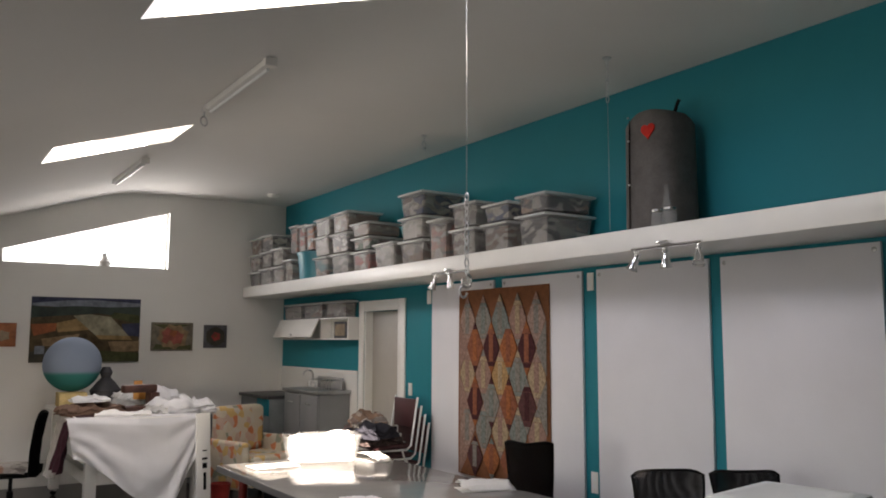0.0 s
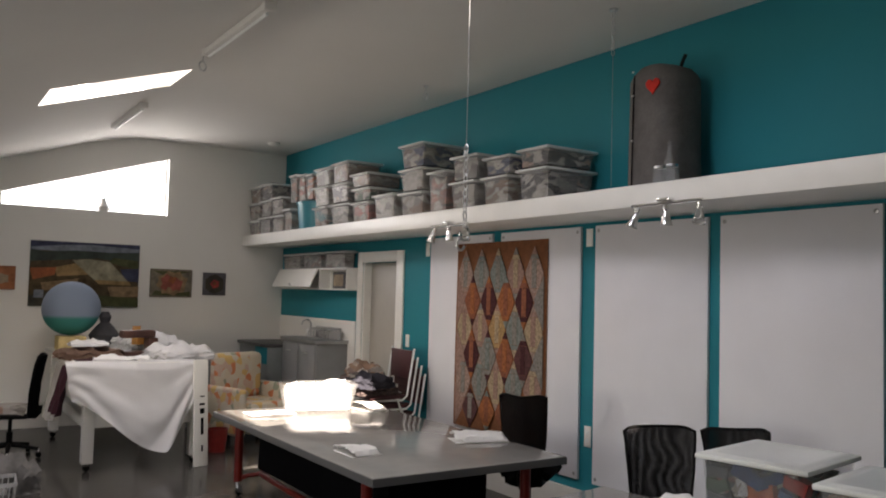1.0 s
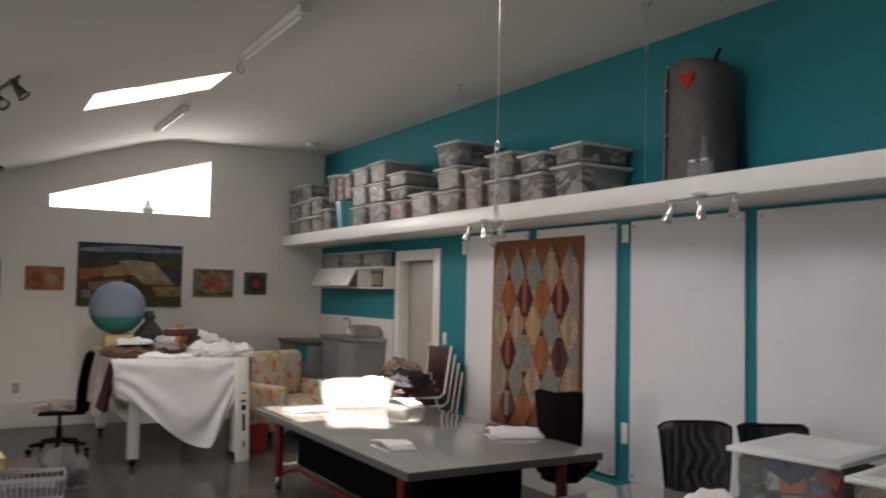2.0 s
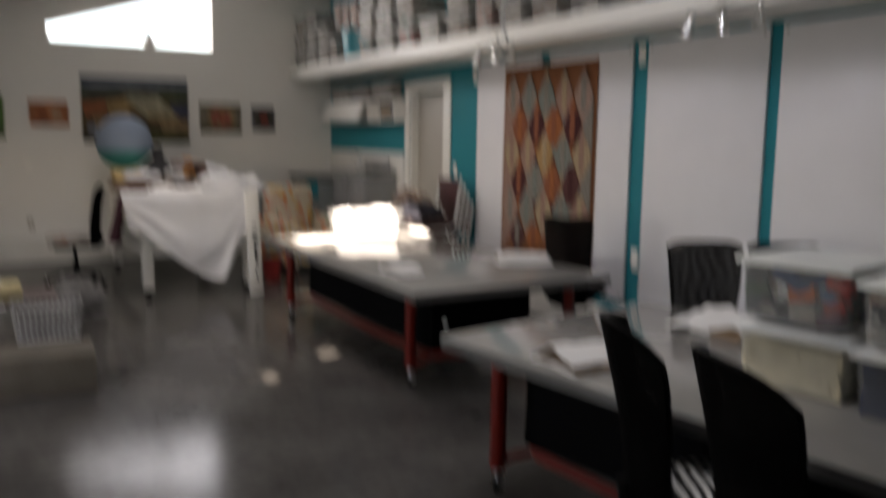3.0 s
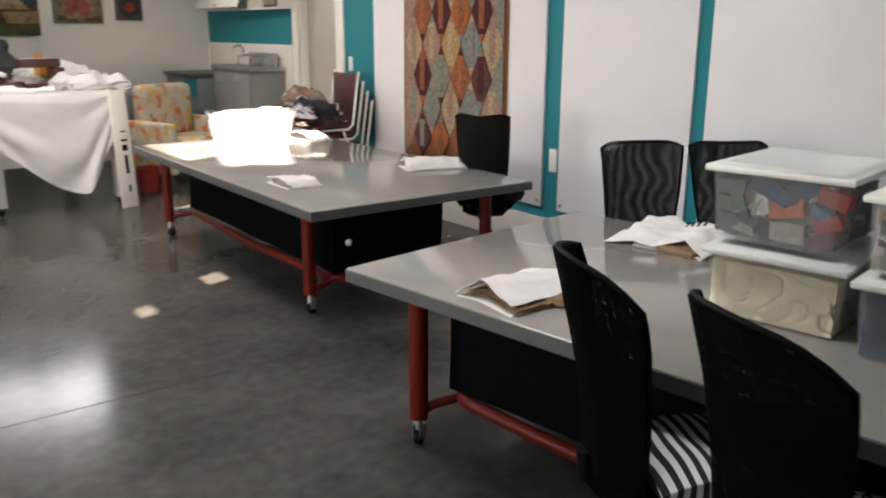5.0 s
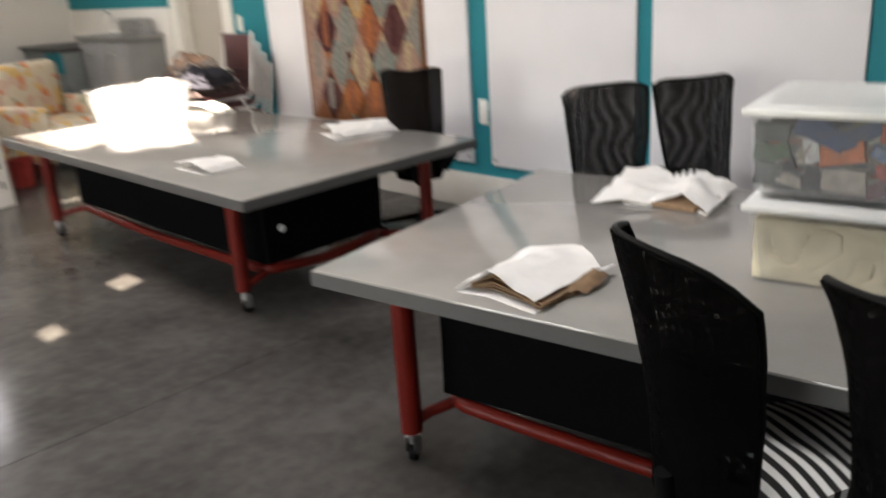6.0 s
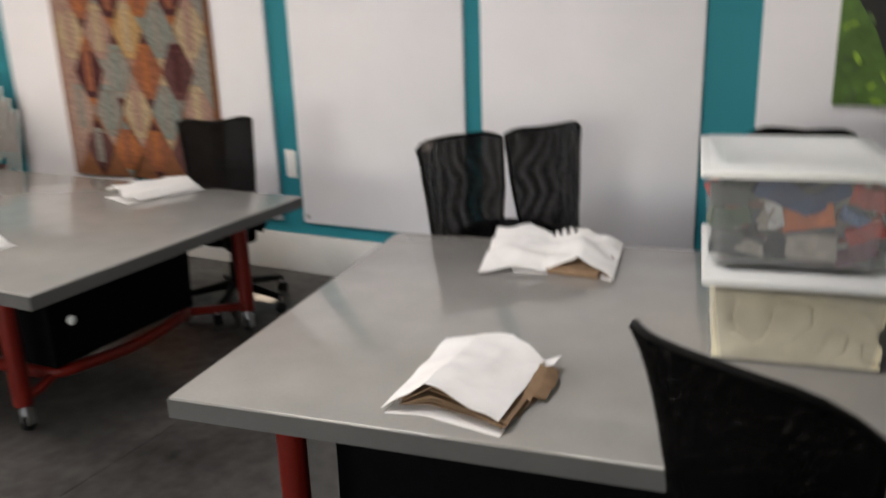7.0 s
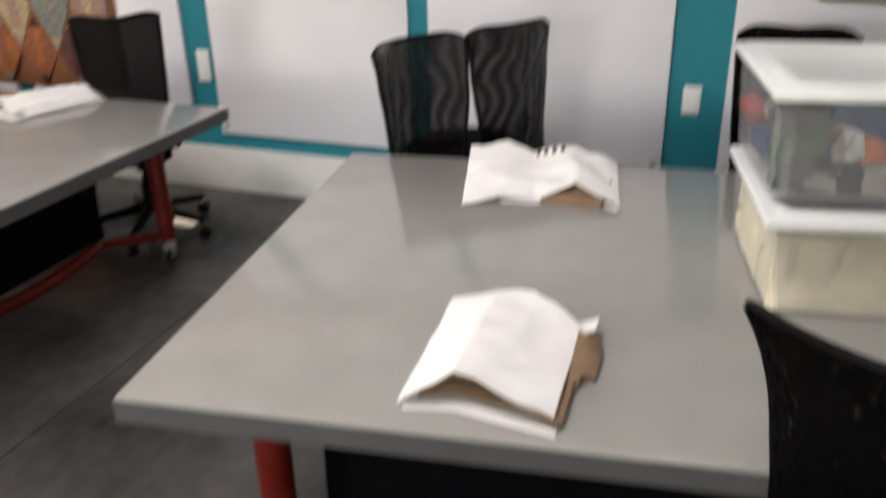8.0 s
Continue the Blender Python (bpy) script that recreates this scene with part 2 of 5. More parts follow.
# east wall with the door opening
DOOR0, DOOR1, DOORH = 8.03, 8.82, 2.06
bm = box_bm(EAST, EAST + T, SOUTH - T, DOOR0, 0, HIGH + 0.1)
box_bm(EAST, EAST + T, DOOR1, NORTH + T, 0, HIGH + 0.1, bm=bm)
box_bm(EAST, EAST + T, DOOR0, DOOR1, DOORH, HIGH + 0.1, bm=bm)
solid("wall_east", bm, M_TEAL, "teal painted plaster wall with one doorway", "wall", "structure")

# north wall with the slanted window
WX0, WX1, WZ0, WZL, WZR = 0.83, 2.765, 2.645, 2.80, 3.395
bm = prism_bm([(WEST - T, 0), (EAST, 0), (EAST, WZ0), (WEST - T, WZ0)], "y", NORTH, NORTH + T)
prism_bm([(WEST - T, WZ0), (WX0, WZ0), (WX0, roof_z(WX0) + 0.1), (WEST - T, roof_z(WEST - T) + 0.1)], "y", NORTH, NORTH + T, bm)
prism_bm([(WX1, WZ0), (EAST, WZ0), (EAST, HIGH + 0.1), (WX1, HIGH + 0.1)], "y", NORTH, NORTH + T, bm)
prism_bm([(WX0, WZL), (WX1, WZR), (WX1, HIGH + 0.1), (RIDGE, HIGH + 0.1), (WX0, roof_z(WX0) + 0.1)], "y", NORTH, NORTH + T, bm)
solid("wall_north", bm, M_WHITE, "white painted gable wall with a slanted window", "wall", "structure")

# unseen west wall with two openings added for fill light, plain south wall
ADDED_WIN = [(1.4, 3.2), (4.4, 6.4)]
zt = roof_z(WEST) + 0.02
bm = box_bm(WEST - T, WEST, SOUTH - T, NORTH, 0, 0.75)
box_bm(WEST - T, WEST, SOUTH - T, NORTH, 1.9, zt, bm=bm)
ends = [SOUTH - T] + [v for w in ADDED_WIN for v in w] + [NORTH]
for a, b in zip(ends[::2], ends[1::2]):
    box_bm(WEST - T, WEST, a, b, 0.75, 1.9, bm=bm)
solid("wall_west", bm, M_WHITE, "low white painted wall with two added window openings", "wall", "structure")
bm = prism_bm([(WEST - T, 0), (EAST, 0), (EAST, HIGH + 0.1), (RIDGE, HIGH + 0.1), (WEST - T, roof_z(WEST - T) + 0.1)], "y", SOUTH - T, SOUTH)
solid("wall_south", bm, M_WHITE, "plain white painted wall", "wall", "structure")

# ceiling: a flat part and a slope with two skylights and three added slots
W0 = WEST - T
SKY_A, SKY_B = (0.77, 1.82, 7.04, 7.74), (0.70, 2.10, 2.95, 4.03)


def added_slot_for(x, y, w, d):
    """A made-up roof slot, placed so that its sunbeam lands on the floor round (x, y)."""
    z = 3.3
    for k in range(30):
        z = roof_z(x + SUN_WAY.x / SUN_WAY.z * z)
    cx, cy = x + SUN_WAY.x / SUN_WAY.z * (z + T / 2), y + SUN_WAY.y / SUN_WAY.z * (z + T / 2)
    px, py = w / 2 + T * 0.285, d / 2 + T * 0.625
    return (round(cx - px, 3), round(cx + px, 3), round(cy - py, 3), round(cy + py, 3))


# the last three are added only to put sun spots on the floor
OPENINGS = (SKY_A, SKY_B, added_slot_for(2.20, 5.84, 0.11, 0.15), added_slot_for(1.65, 5.45, 0.07, 0.13), added_slot_for(3.92, 4.95, 0.05, 0.18))
xs = sorted({round(W0 + (EAST + T - W0) * i / 60, 4) for i in range(61)} | {v for o in OPENINGS for v in o[:2]})
ys = sorted({SOUTH - T, NORTH + T} | {v for o in OPENINGS for v in o[2:]})
bm = bmesh.new()
low = [[bm.verts.new((x, y, roof_z(x))) for y in ys] for x in xs]
top = [[bm.verts.new((x, y, roof_z(x) + T)) for y in ys] for x in xs]


def is_roof(i, j):
    if not (0 <= i < len(xs) - 1 and 0 <= j < len(ys) - 1):
        return False
    x, y = (xs[i] + xs[i + 1]) / 2, (ys[j] + ys[j + 1]) / 2
    return not any(k[0] < x < k[1] and k[2] < y < k[3] for k in OPENINGS)


for i in range(len(xs) - 1):
    for j in range(len(ys) - 1):
        if not is_roof(i, j):
            continue
        bm.faces.new((low[i][j], low[i][j + 1], low[i + 1][j + 1], low[i + 1][j]))
        bm.faces.new((top[i][j], top[i + 1][j], top[i + 1][j + 1], top[i][j + 1]))
        for (di, dj), (p, q) in {(-1, 0): ((i, j), (i, j + 1)), (1, 0): ((i + 1, j), (i + 1, j + 1)), (0, -1): ((i, j), (i + 1, j)), (0, 1): ((i, j + 1), (i + 1, j + 1))}.items():
            if not is_roof(i + di, j + dj):
                bm.faces.new((low[p[0]][p[1]], low[q[0]][q[1]], top[q[0]][q[1]], top[p[0]][p[1]]))
solid("ceiling", bm, M_CEIL, "white drywall ceiling, part flat and part sloping", "ceiling", "structure", smooth=20)


def frame_of(name, outline, axis, a, b, width, label, material=M_TRIM):
    """A frame along an outline, inside an opening."""
    bm = bmesh.new()
    c = Vector((sum(p[0] for p in outline) / len(outline), sum(p[1] for p in outline) / len(outline)))
    inner = []
    for p in outline:
        d = c - Vector(p)
        inner.append((p[0] + width * (1 if d.x > 0 else -1), p[1] + width * 0.8 * (1 if d.y > 0 else -1)))
    n = len(outline)
    for i in range(n):
        prism_bm([outline[i], outline[(i + 1) % n], inner[(i + 1) % n], inner[i]], axis, a, b, bm)
    return bm


win = thing("window_1", "slanted four-sided gable window with a thin white frame", "window", kind="structure")
out = [(WX0, WZ0), (WX1, WZ0), (WX1, WZR), (WX0, WZL)]
part("window_frame", frame_of("window_frame", out, "y", NORTH + 0.10, NORTH + 0.14, 0.02, ""), M_TRIM, win)
pane = part("pane", prism_bm([(WX0 + 0.02, WZ0 + 0.016), (WX1 - 0.02, WZ0 + 0.016), (WX1 - 0.02, WZR - 0.02), (WX0 + 0.02, WZL - 0.02)], "y", NORTH + 0.117, NORTH + 0.123), M_GLASS, win)
pane.visible_shadow = False
for i, s in enumerate((SKY_A, SKY_B)):
    w = thing("skylight_%d" % (i + 1), ("bright frosted skylight set in the sloping ceiling", "bright clear skylight set in the sloping ceiling")[i], "skylight", kind="structure")
    for nm, (x0, x1, y0, y1), mtl in (("window_frame", (s[0] - 0.06, s[0] - 0.001, s[2] - 0.06, s[3] + 0.06), M_TRIM), ("window_frame", (s[1] + 0.001, s[1] + 0.06, s[2] - 0.06, s[3] + 0.06), M_TRIM), ("pane", (s[0] - 0.05, s[1] + 0.05, s[2] - 0.05, s[3] + 0.05), M_GLASS if i else M_DIFFUSER)):
        up0, up1 = (T + 0.004, T + 0.05) if nm != "pane" else (T + 0.052, T + 0.058)
        p = part(nm, prism_bm([(x0, roof_z(x0) + up0), (x1, roof_z(x1) + up0), (x1, roof_z(x1) + up1), (x0, roof_z(x0) + up1)], "y", y0, y1), mtl, w)
        if nm == "pane" and i:
            p.visible_shadow = False

# light of the sky in each opening; the west pair is added fill
daylight("sky_window", (1.8, NORTH + 0.3, 3.0), (1.8, 0, 3.6), 1.9, 0.7, 12)
daylight("sky_light_a", (1.3, 7.39, 3.43), (1.5, 7.39, 0), 0.90, 0.62, 9)
daylight("sky_light_b", (1.3, 3.50, 3.75), (1.6, 3.50, 0), 1.3, 1.0, 8)
# fill lamps in the made-up west openings
for (a, b), watts in zip(ADDED_WIN, (3, 6)):
    daylight("added_side_fill", (WEST - 0.1, (a + b) / 2, 1.32), (EAST, (a + b) / 2, 1.3), b - a, 1.1, watts)

# white curb round the foot of the walls, board over the worktop, door and its casing
solid("baseboard", box_bm(EAST - 0.03, EAST - 0.001, SOUTH, DOOR0 - 0.14, 0, 0.235, 0.006), M_CURB, "low white painted concrete curb below the teal wall", "curb", "structure")
solid("baseboard", box_bm(WEST, 3.3, NORTH - 0.03, NORTH - 0.001, 0, 0.30, 0.006), M_CURB, "low white painted concrete curb below the white wall", "curb", "structure")
solid("trim", box_bm(EAST - 0.012, EAST - 0.001, 8.97, NORTH - 0.002, 0, 1.372), M_WHITE, "white painted splash area below the teal", "wall paint", "structure")
door = thing("door_1", "closed beige flush door in a wide white casing", "door", kind="structure")
part("casing", box_bm(EAST - 0.022, EAST - 0.001, DOOR1, 8.93, 0, 2.18, 0.004), M_TRIM, door)
part("casing", box_bm(EAST - 0.022, EAST - 0.001, 7.88, DOOR0, 0, 2.18, 0.004), M_TRIM, door)
part("casing", box_bm(EAST - 0.022, EAST - 0.001, DOOR0, DOOR1, DOORH, 2.18, 0.004), M_TRIM, door)
part("jamb", box_bm(EAST, EAST + T, DOOR1 - 0.03, DOOR1 - 0.001, 0, DOORH), M_TRIM, door)
part("jamb", box_bm(EAST, EAST + T, DOOR0 + 0.001, DOOR0 + 0.03, 0, DOORH), M_TRIM, door)
part("stop", box_bm(EAST + 0.132, EAST + T, DOOR0 + 0.03, DOOR1 - 0.03, 0.0, DOORH - 0.001), M_DOOR, door)
part("leaf", box_bm(EAST + 0.09, EAST + 0.13, DOOR0 + 0.031, DOOR1 - 0.034, 0.004, DOORH - 0.003, 0.002), M_DOOR, door, "beige painted flush door leaf")
part("door_handle", lathe_bm([(0.026, 0), (0.026, 0.01), (0.012, 0.015), (0.012, 0.04), (0.028, 0.05), (0.03, 0.07), (0.018, 0.085)], 16), M_CHROME, door).matrix_local = pose(EAST + 0.09, 8.12, 1.0, 0, -90, 0)

# ---- wall boards ----
BOARD_Z0, BOARD_Z1 = 0.313, 2.277
for y0, y1 in ((6.30, 7.335), (5.14, 6.17), (3.917, 4.975), (2.757, 3.82), (1.47, 2.527), (0.30, 1.36)):
    b = thing("wall_board", "large white pin-up board screwed to the teal wall", "pin board", group="boards along the teal wall")
    bow = rnd(-0.004, 0.004)
    part("panel", box_bm(EAST - 0.026, EAST - 0.002, y0, y1, BOARD_Z0, BOARD_Z1, 0.003), M_BOARD, b)
    for yy in (y0 + 0.035, y1 - 0.035):
        for zz in (BOARD_Z0 + 0.04, BOARD_Z1 - 0.04):
            part("screw", lathe_bm([(0.014, 0), (0.014, 0.003), (0.006, 0.006)], 12), M_STEEL, b, "dark round screw washer").matrix_local = pose(EAST - 0.027, yy, zz, 0, -90, 0)


def wall_plate(y, z, name, label, h=0.115):
    p = thing(name, label, "outlet", (EAST - 0.001, y, z))
    part("plate", box_bm(-0.008, 0, -0.036, 0.036, -h / 2, h / 2, 0.003), M_TRIM, p)
    for dz in (-0.025, 0.025):
        part("socket", box_bm(-0.011, -0.0085, -0.016, 0.016, dz - 0.014, dz + 0.014, 0.002, seg=1), M_LID, p)


wall_plate(5.048, 0.654, "wall_outlet", "white double wall outlet on a teal strip", 0.16)
wall_plate(2.659, 0.640, "wall_outlet", "white double wall outlet on a teal strip", 0.118)
wall_plate(5.06, 2.19, "junction_cover", "white blank cover plate on a teal strip", 0.14)
wall_plate(7.42, 2.17, "junction_cover", "white blank cover plate beside a board", 0.14)
wall_plate(7.78, 1.22, "light_switch", "white light switch beside the door", 0.13)

# ---- long shelf ----
SH_X0, SH_Z0, SH_Z1 = 3.785, 2.304, 2.445
shelf = thing("wall_shelf", "long deep white painted shelf along the teal wall", "shelf")
part("shelf_board", box_bm(SH_X0 + 0.03, EAST - 0.001, SOUTH + 0.01, NORTH - 0.005, SH_Z1 - 0.03, SH_Z1, 0.003), M_TRIM, shelf)
part("fascia", box_bm(SH_X0, SH_X0 + 0.028, SOUTH + 0.01, NORTH - 0.005, SH_Z0, SH_Z1, 0.006), M_GLOSS, shelf)
part("soffit", box_bm(SH_X0 + 0.03, EAST - 0.001, SOUTH + 0.01, NORTH - 0.005, SH_Z0, SH_Z0 + 0.02, 0.003), M_TRIM, shelf)


# ---- plastic boxes ----
def shell_bm(w, d, h, taper, wall=0.004, rim=0.008):
    """An open tapered box: outside, rim, inside."""
    bm = bmesh.new()
    def ring(k, z, grow=0.0):
        a, b = w / 2 * k + grow, d / 2 * k + grow
        c = min(a, b) * 0.16
        pts = [(a - c, b), (-a + c, b), (-a, b - c), (-a, -b + c), (-a + c, -b), (a - c, -b), (a, -b + c), (a, b - c)]
        return [bm.verts.new((x, y, z)) for x, y in pts]
    rings = [ring(taper, 0.0), ring(1.0, h - 0.012), ring(1.0, h - 0.012, rim), ring(1.0, h, rim), ring(1.0, h, -wall), ring(taper, wall, -wall)]
    for a, b in zip(rings, rings[1:]):
        for k in range(8):
            bm.faces.new((a[k], a[(k + 1) % 8], b[(k + 1) % 8], b[k]))
    bm.faces.new(rings[0][::-1])
    bm.faces.new(rings[-1])
    return bm


def lid_bm(w, d, lip=0.011):
    """A lid with a rolled lip, a raised field and a shallow recess."""
    bm = box_bm(-w / 2 - lip, w / 2 + lip, -d / 2 - lip, d / 2 + lip, -0.014, 0.006, 0.006)
    for inset, rise in ((0.012, 0.0), (0.006, 0.005), (0.03, 0.0), (0.006, -0.003)):
        top = [f for f in bm.faces if f.normal.z > 0.9 and f.calc_area() > 0.3 * w * d]
        bmesh.ops.inset_region(bm, faces=top, thickness=inset, depth=rise, use_even_offset=True)
        bm.normal_update()
    return bm


def lumps_bm(w, d, h, seed, n=9, amp=0.12, crease=0.0):
    """Folded cloth filling a box: a crumpled block."""
    bm = box_bm(-w / 2, w / 2, -d / 2, d / 2, 0, h)
    bmesh.ops.subdivide_edges(bm, edges=bm.edges[:], cuts=n, use_grid_fill=True)
    for v in bm.verts:
        q = Vector((v.co.x * 9 + seed * 7.1, v.co.y * 9, v.co.z * 16 + seed))
        k = noise.noise(q)
        in_z = 1.0 if v.co.z > 0.002 else 0.0
        v.co.x *= 1 - amp * 0.5 * abs(k)
        v.co.y *= 1 - amp * 0.5 * abs(noise.noise(q + Vector((5, 3, 1))))
        if v.co.z > h * 0.9:
            v.co.z -= h * amp * 1.6 * abs(noise.noise(q * 0.6))
        if crease:
            # gaps between the folds, along winding lines
            g = Vector((v.co.x, v.co.y, v.co.z * 1.3))
            k = noise.noise(g * 11 + Vector((seed, 2, 0.35 * noise.noise(g * 20))))
            cut = crease * max(0, 1 - abs(k) / 0.11) * (0.3 + max(0, noise.noise(g * 6 + Vector((3, seed, 0)))) * 2)
            v.co.x -= math.copysign(min(cut, abs(v.co.x)), v.co.x)
            v.co.y -= math.copysign(min(cut, abs(v.co.y)), v.co.y)
    return bm


def storage_box(label, at, turn, w, d, h, fill, fill_h=0.8, clear=M_CLEAR, lid=M_LID, group="", seed=1, taper=0.9, bits=(), core=1.0, crumple=0.16, crease=0.0, cuts=12):
    ob = thing("storage_box", label, "storage box", at, turn, group)
    part("body", shell_bm(w, d, h, taper), clear, ob, "see-through plastic body")
    if fill is not None:
        part("folded_fabric", lumps_bm(w * taper * core - 0.012, d * taper * core - 0.012, h * fill_h, seed, cuts, crumple, crease), fill, ob, "folded fabric inside").matrix_local = pose(0, 0, 0.006)
    for k, (bx, by, bz, sx, sy, sz, m) in enumerate(bits):
        part("folded_fabric", lumps_bm(sx, sy, sz, seed + k * 3.3, 6, 0.45), m, ob).matrix_local = pose(bx, by, bz + 0.008, 28 * math.sin(k * 2.3), 6 * math.sin(k * 1.1), 10 * math.sin(k * 3.7))
    if lid is not None:
        part("lid", lid_bm(w, d), lid, ob, "flat plastic lid").matrix_local = pose(0, 0, h)
    return ob


def patchwork(name, base, scale=17, more=((0.56, (0.46, 0.43, 0.39, 1)), (0.68, (0.10, 0.085, 0.08, 1)), (0.80, (0.33, 0.20, 0.15, 1)), (0.90, (0.40, 0.38, 0.36, 1)))):
    """Folded cloths of several colours: patches in the base colour, pale and dark."""
    m = tone(name, base)
    n, l = m.node_tree.nodes, m.node_tree.links
    co, vor, sep, cr = n.new("ShaderNodeTexCoord"), n.new("ShaderNodeTexVoronoi"), n.new("ShaderNodeSeparateColor"), n.new("ShaderNodeValToRGB")
    warp, add = n.new("ShaderNodeTexNoise"), n.new("ShaderNodeVectorMath")
    add.operation = "MULTIPLY_ADD"
    add.inputs[1].default_value = (0.16, 0.16, 0.16)
    warp.inputs["Scale"].default_value, warp.inputs["Detail"].default_value = 6, 4
    info, off = n.new("ShaderNodeObjectInfo"), n.new("ShaderNodeVectorMath")
    l.new(co.outputs["Object"], off.inputs[0]); l.new(info.outputs["Random"], off.inputs[1])
    l.new(off.outputs[0], warp.inputs["Vector"])
    l.new(warp.outputs["Color"], add.inputs[0]); l.new(off.outputs[0], add.inputs[2])
    vor.inputs["Scale"].default_value = scale
    lay = n.new("ShaderNodeVectorMath")
    lay.operation = "MULTIPLY"
    lay.inputs[1].default_value = (0.7, 0.7, 1.9)
    l.new(add.outputs[0], lay.inputs[0])
    vor.feature, vor.inputs["Smoothness"].default_value = "SMOOTH_F1", 0.12
    l.new(lay.outputs[0], vor.inputs["Vector"]); l.new(vor.outputs["Color"], sep.inputs[0]); l.new(sep.outputs[0], cr.inputs[0])
    cr.color_ramp.interpolation = "LINEAR"
    cr.color_ramp.elements[0].color = (*base, 1)
    cr.color_ramp.elements[1].position, cr.color_ramp.elements[1].color = 0.42, (*[c * 0.5 + 0.02 for c in base], 1)
    for p_, c_ in more:
        cr.color_ramp.elements.new(p_).color = c_
    l.new(cr.outputs["Color"], n["Principled BSDF"].inputs["Base Color"])
    return m


FILLS = {k: tone("fabric_" + k, c) for k, c in dict(grey=(0.17, 0.165, 0.16), dark=(0.035, 0.035, 0.045), navy=(0.03, 0.045, 0.11), red=(0.30, 0.06, 0.05), brown=(0.16, 0.10, 0.075),
         pale=(0.42, 0.40, 0.37), teal=(0.03, 0.22, 0.26), pink=(0.42, 0.22, 0.20), green=(0.06, 0.12, 0.07), orange=(0.50, 0.13, 0.04), blue=(0.06, 0.13, 0.30)).items()}
MIXES = {k: patchwork("mixed_" + k, c, 13) for k, c in dict(grey=(0.26, 0.25, 0.24), dark=(0.045, 0.04, 0.045), navy=(0.04, 0.06, 0.14), red=(0.42, 0.11, 0.09), brown=(0.27, 0.17, 0.12), pale=(0.46, 0.43, 0.39), teal=(0.05, 0.22, 0.26), pink=(0.45, 0.22, 0.18), green=(0.07, 0.13, 0.08), orange=(0.5, 0.15, 0.06)).items()}
M_TEALBIN = mat("teal_plastic", (0.03, 0.24, 0.30), 0.35, vary=0.1)
# far edge, near edge, then heights and fills from the shelf up
COLUMNS = [
    (11.19, 10.80, ((0.20, "grey"), (0.22, "pale"), (0.21, "brown"))), (10.78, 10.39, ((0.22, "grey"), (0.21, "grey"), (0.21, "dark"))),
    (10.37, 9.99, ((0.22, "pale"), (0.22, "pale"))), (9.97, 9.71, ((0.28, "brown"),)), (9.07, 8.66, ((0.23, "teal"), (0.22, "pale"), (0.2, "grey"))),
    (8.61, 8.16, ((0.23, "grey"), (0.21, "dark"), (0.22, "brown"))), (8.11, 7.69, ((0.21, "red"), (0.135, "green"), (0.14, "brown"))),
    (7.64, 7.18, ((0.25, "pale"),)), (7.10, 6.66, ((0.22, "brown"), (0.21, "pale"), (0.22, "navy"))), (6.60, 6.28, ((0.37, "pink"),)),
    (6.22, 5.82, ((0.235, "pale"), (0.21, "grey"))), (5.75, 5.38, ((0.23, "brown"), (0.15, "navy"))), (5.31, 4.93, ((0.245, "dark"), (0.145, "dark")))]
k = 0
for y1, y0, tiers in COLUMNS:
    z = SH_Z1
    depth = 0.50 if y0 < 5 or y0 == 6.66 else 0.42
    for h, f in tiers:
        storage_box("clear plastic storage box of %s fabric on the long shelf" % f, (SH_X0 + 0.03 + depth / 2 + rnd(0, 0.02), (y0 + y1) / 2, z), 90 + rnd(-2, 2),
                    y1 - y0 - 0.035, depth, h - 0.012, MIXES[f], 0.88, M_MILKY, M_LIDC, "boxes on the long shelf", k)
        z += h + 0.012
        k += 1
# teal lidded bin with two upright bundles on it
bin_t = thing("lidded_bin", "teal plastic bin with a lid on the shelf", "bin", (4.05, 9.39, SH_Z1))
part("body", lathe_bm([(0.22, 0), (0.25, 0.30)], 20), M_TEALBIN, bin_t)
part("lid", lathe_bm([(0.262, 0.30), (0.262, 0.325), (0.22, 0.34)], 20), M_TEALBIN, bin_t)
for i, (y, f) in enumerate(((9.70, "pink"), (9.45, "red"), (9.22, "orange"))):
    storage_box("narrow clear box of upright %s fabric" % f, (4.02, y, SH_Z1 + (0.345 if i else 0.345)), 90, 0.21, 0.36, 0.33 - 0.02 * i, MIXES[f], 0.92, M_MILKY, M_LIDC, "boxes on the long shelf", 40 + i)

# ---- worktables ----
def caster(parent, x, y, name="caster", r=0.032):
    c = part(name, tube_bm([(x, y, 0.13), (x, y, 0.075)], 0.016, 10), M_CHROME, parent, "small swivel wheel")
    bm = lathe_bm([(r * 0.5, -0.012), (r, -0.010), (r, 0.010), (r * 0.5, 0.012)], 18)
    w = part("wheel", bm, M_BLACKP, c)
    w.matrix_local = pose(x + 0.012, y + 0.01, r + 0.001, 90, 0, 25)
    bm = box_bm(x - 0.006, x + 0.03, y - 0.012, y - 0.008, 0.03, 0.085, 0.001, seg=1)
    box_bm(x - 0.006, x + 0.03, y + 0.026, y + 0.03, 0.03, 0.085, 0.001, bm=bm, seg=1)
    box_bm(x - 0.006, x + 0.03, y - 0.012, y + 0.03, 0.0855, 0.092, 0.001, bm=bm, seg=1)
    part("fork", bm, M_CHROME, c)


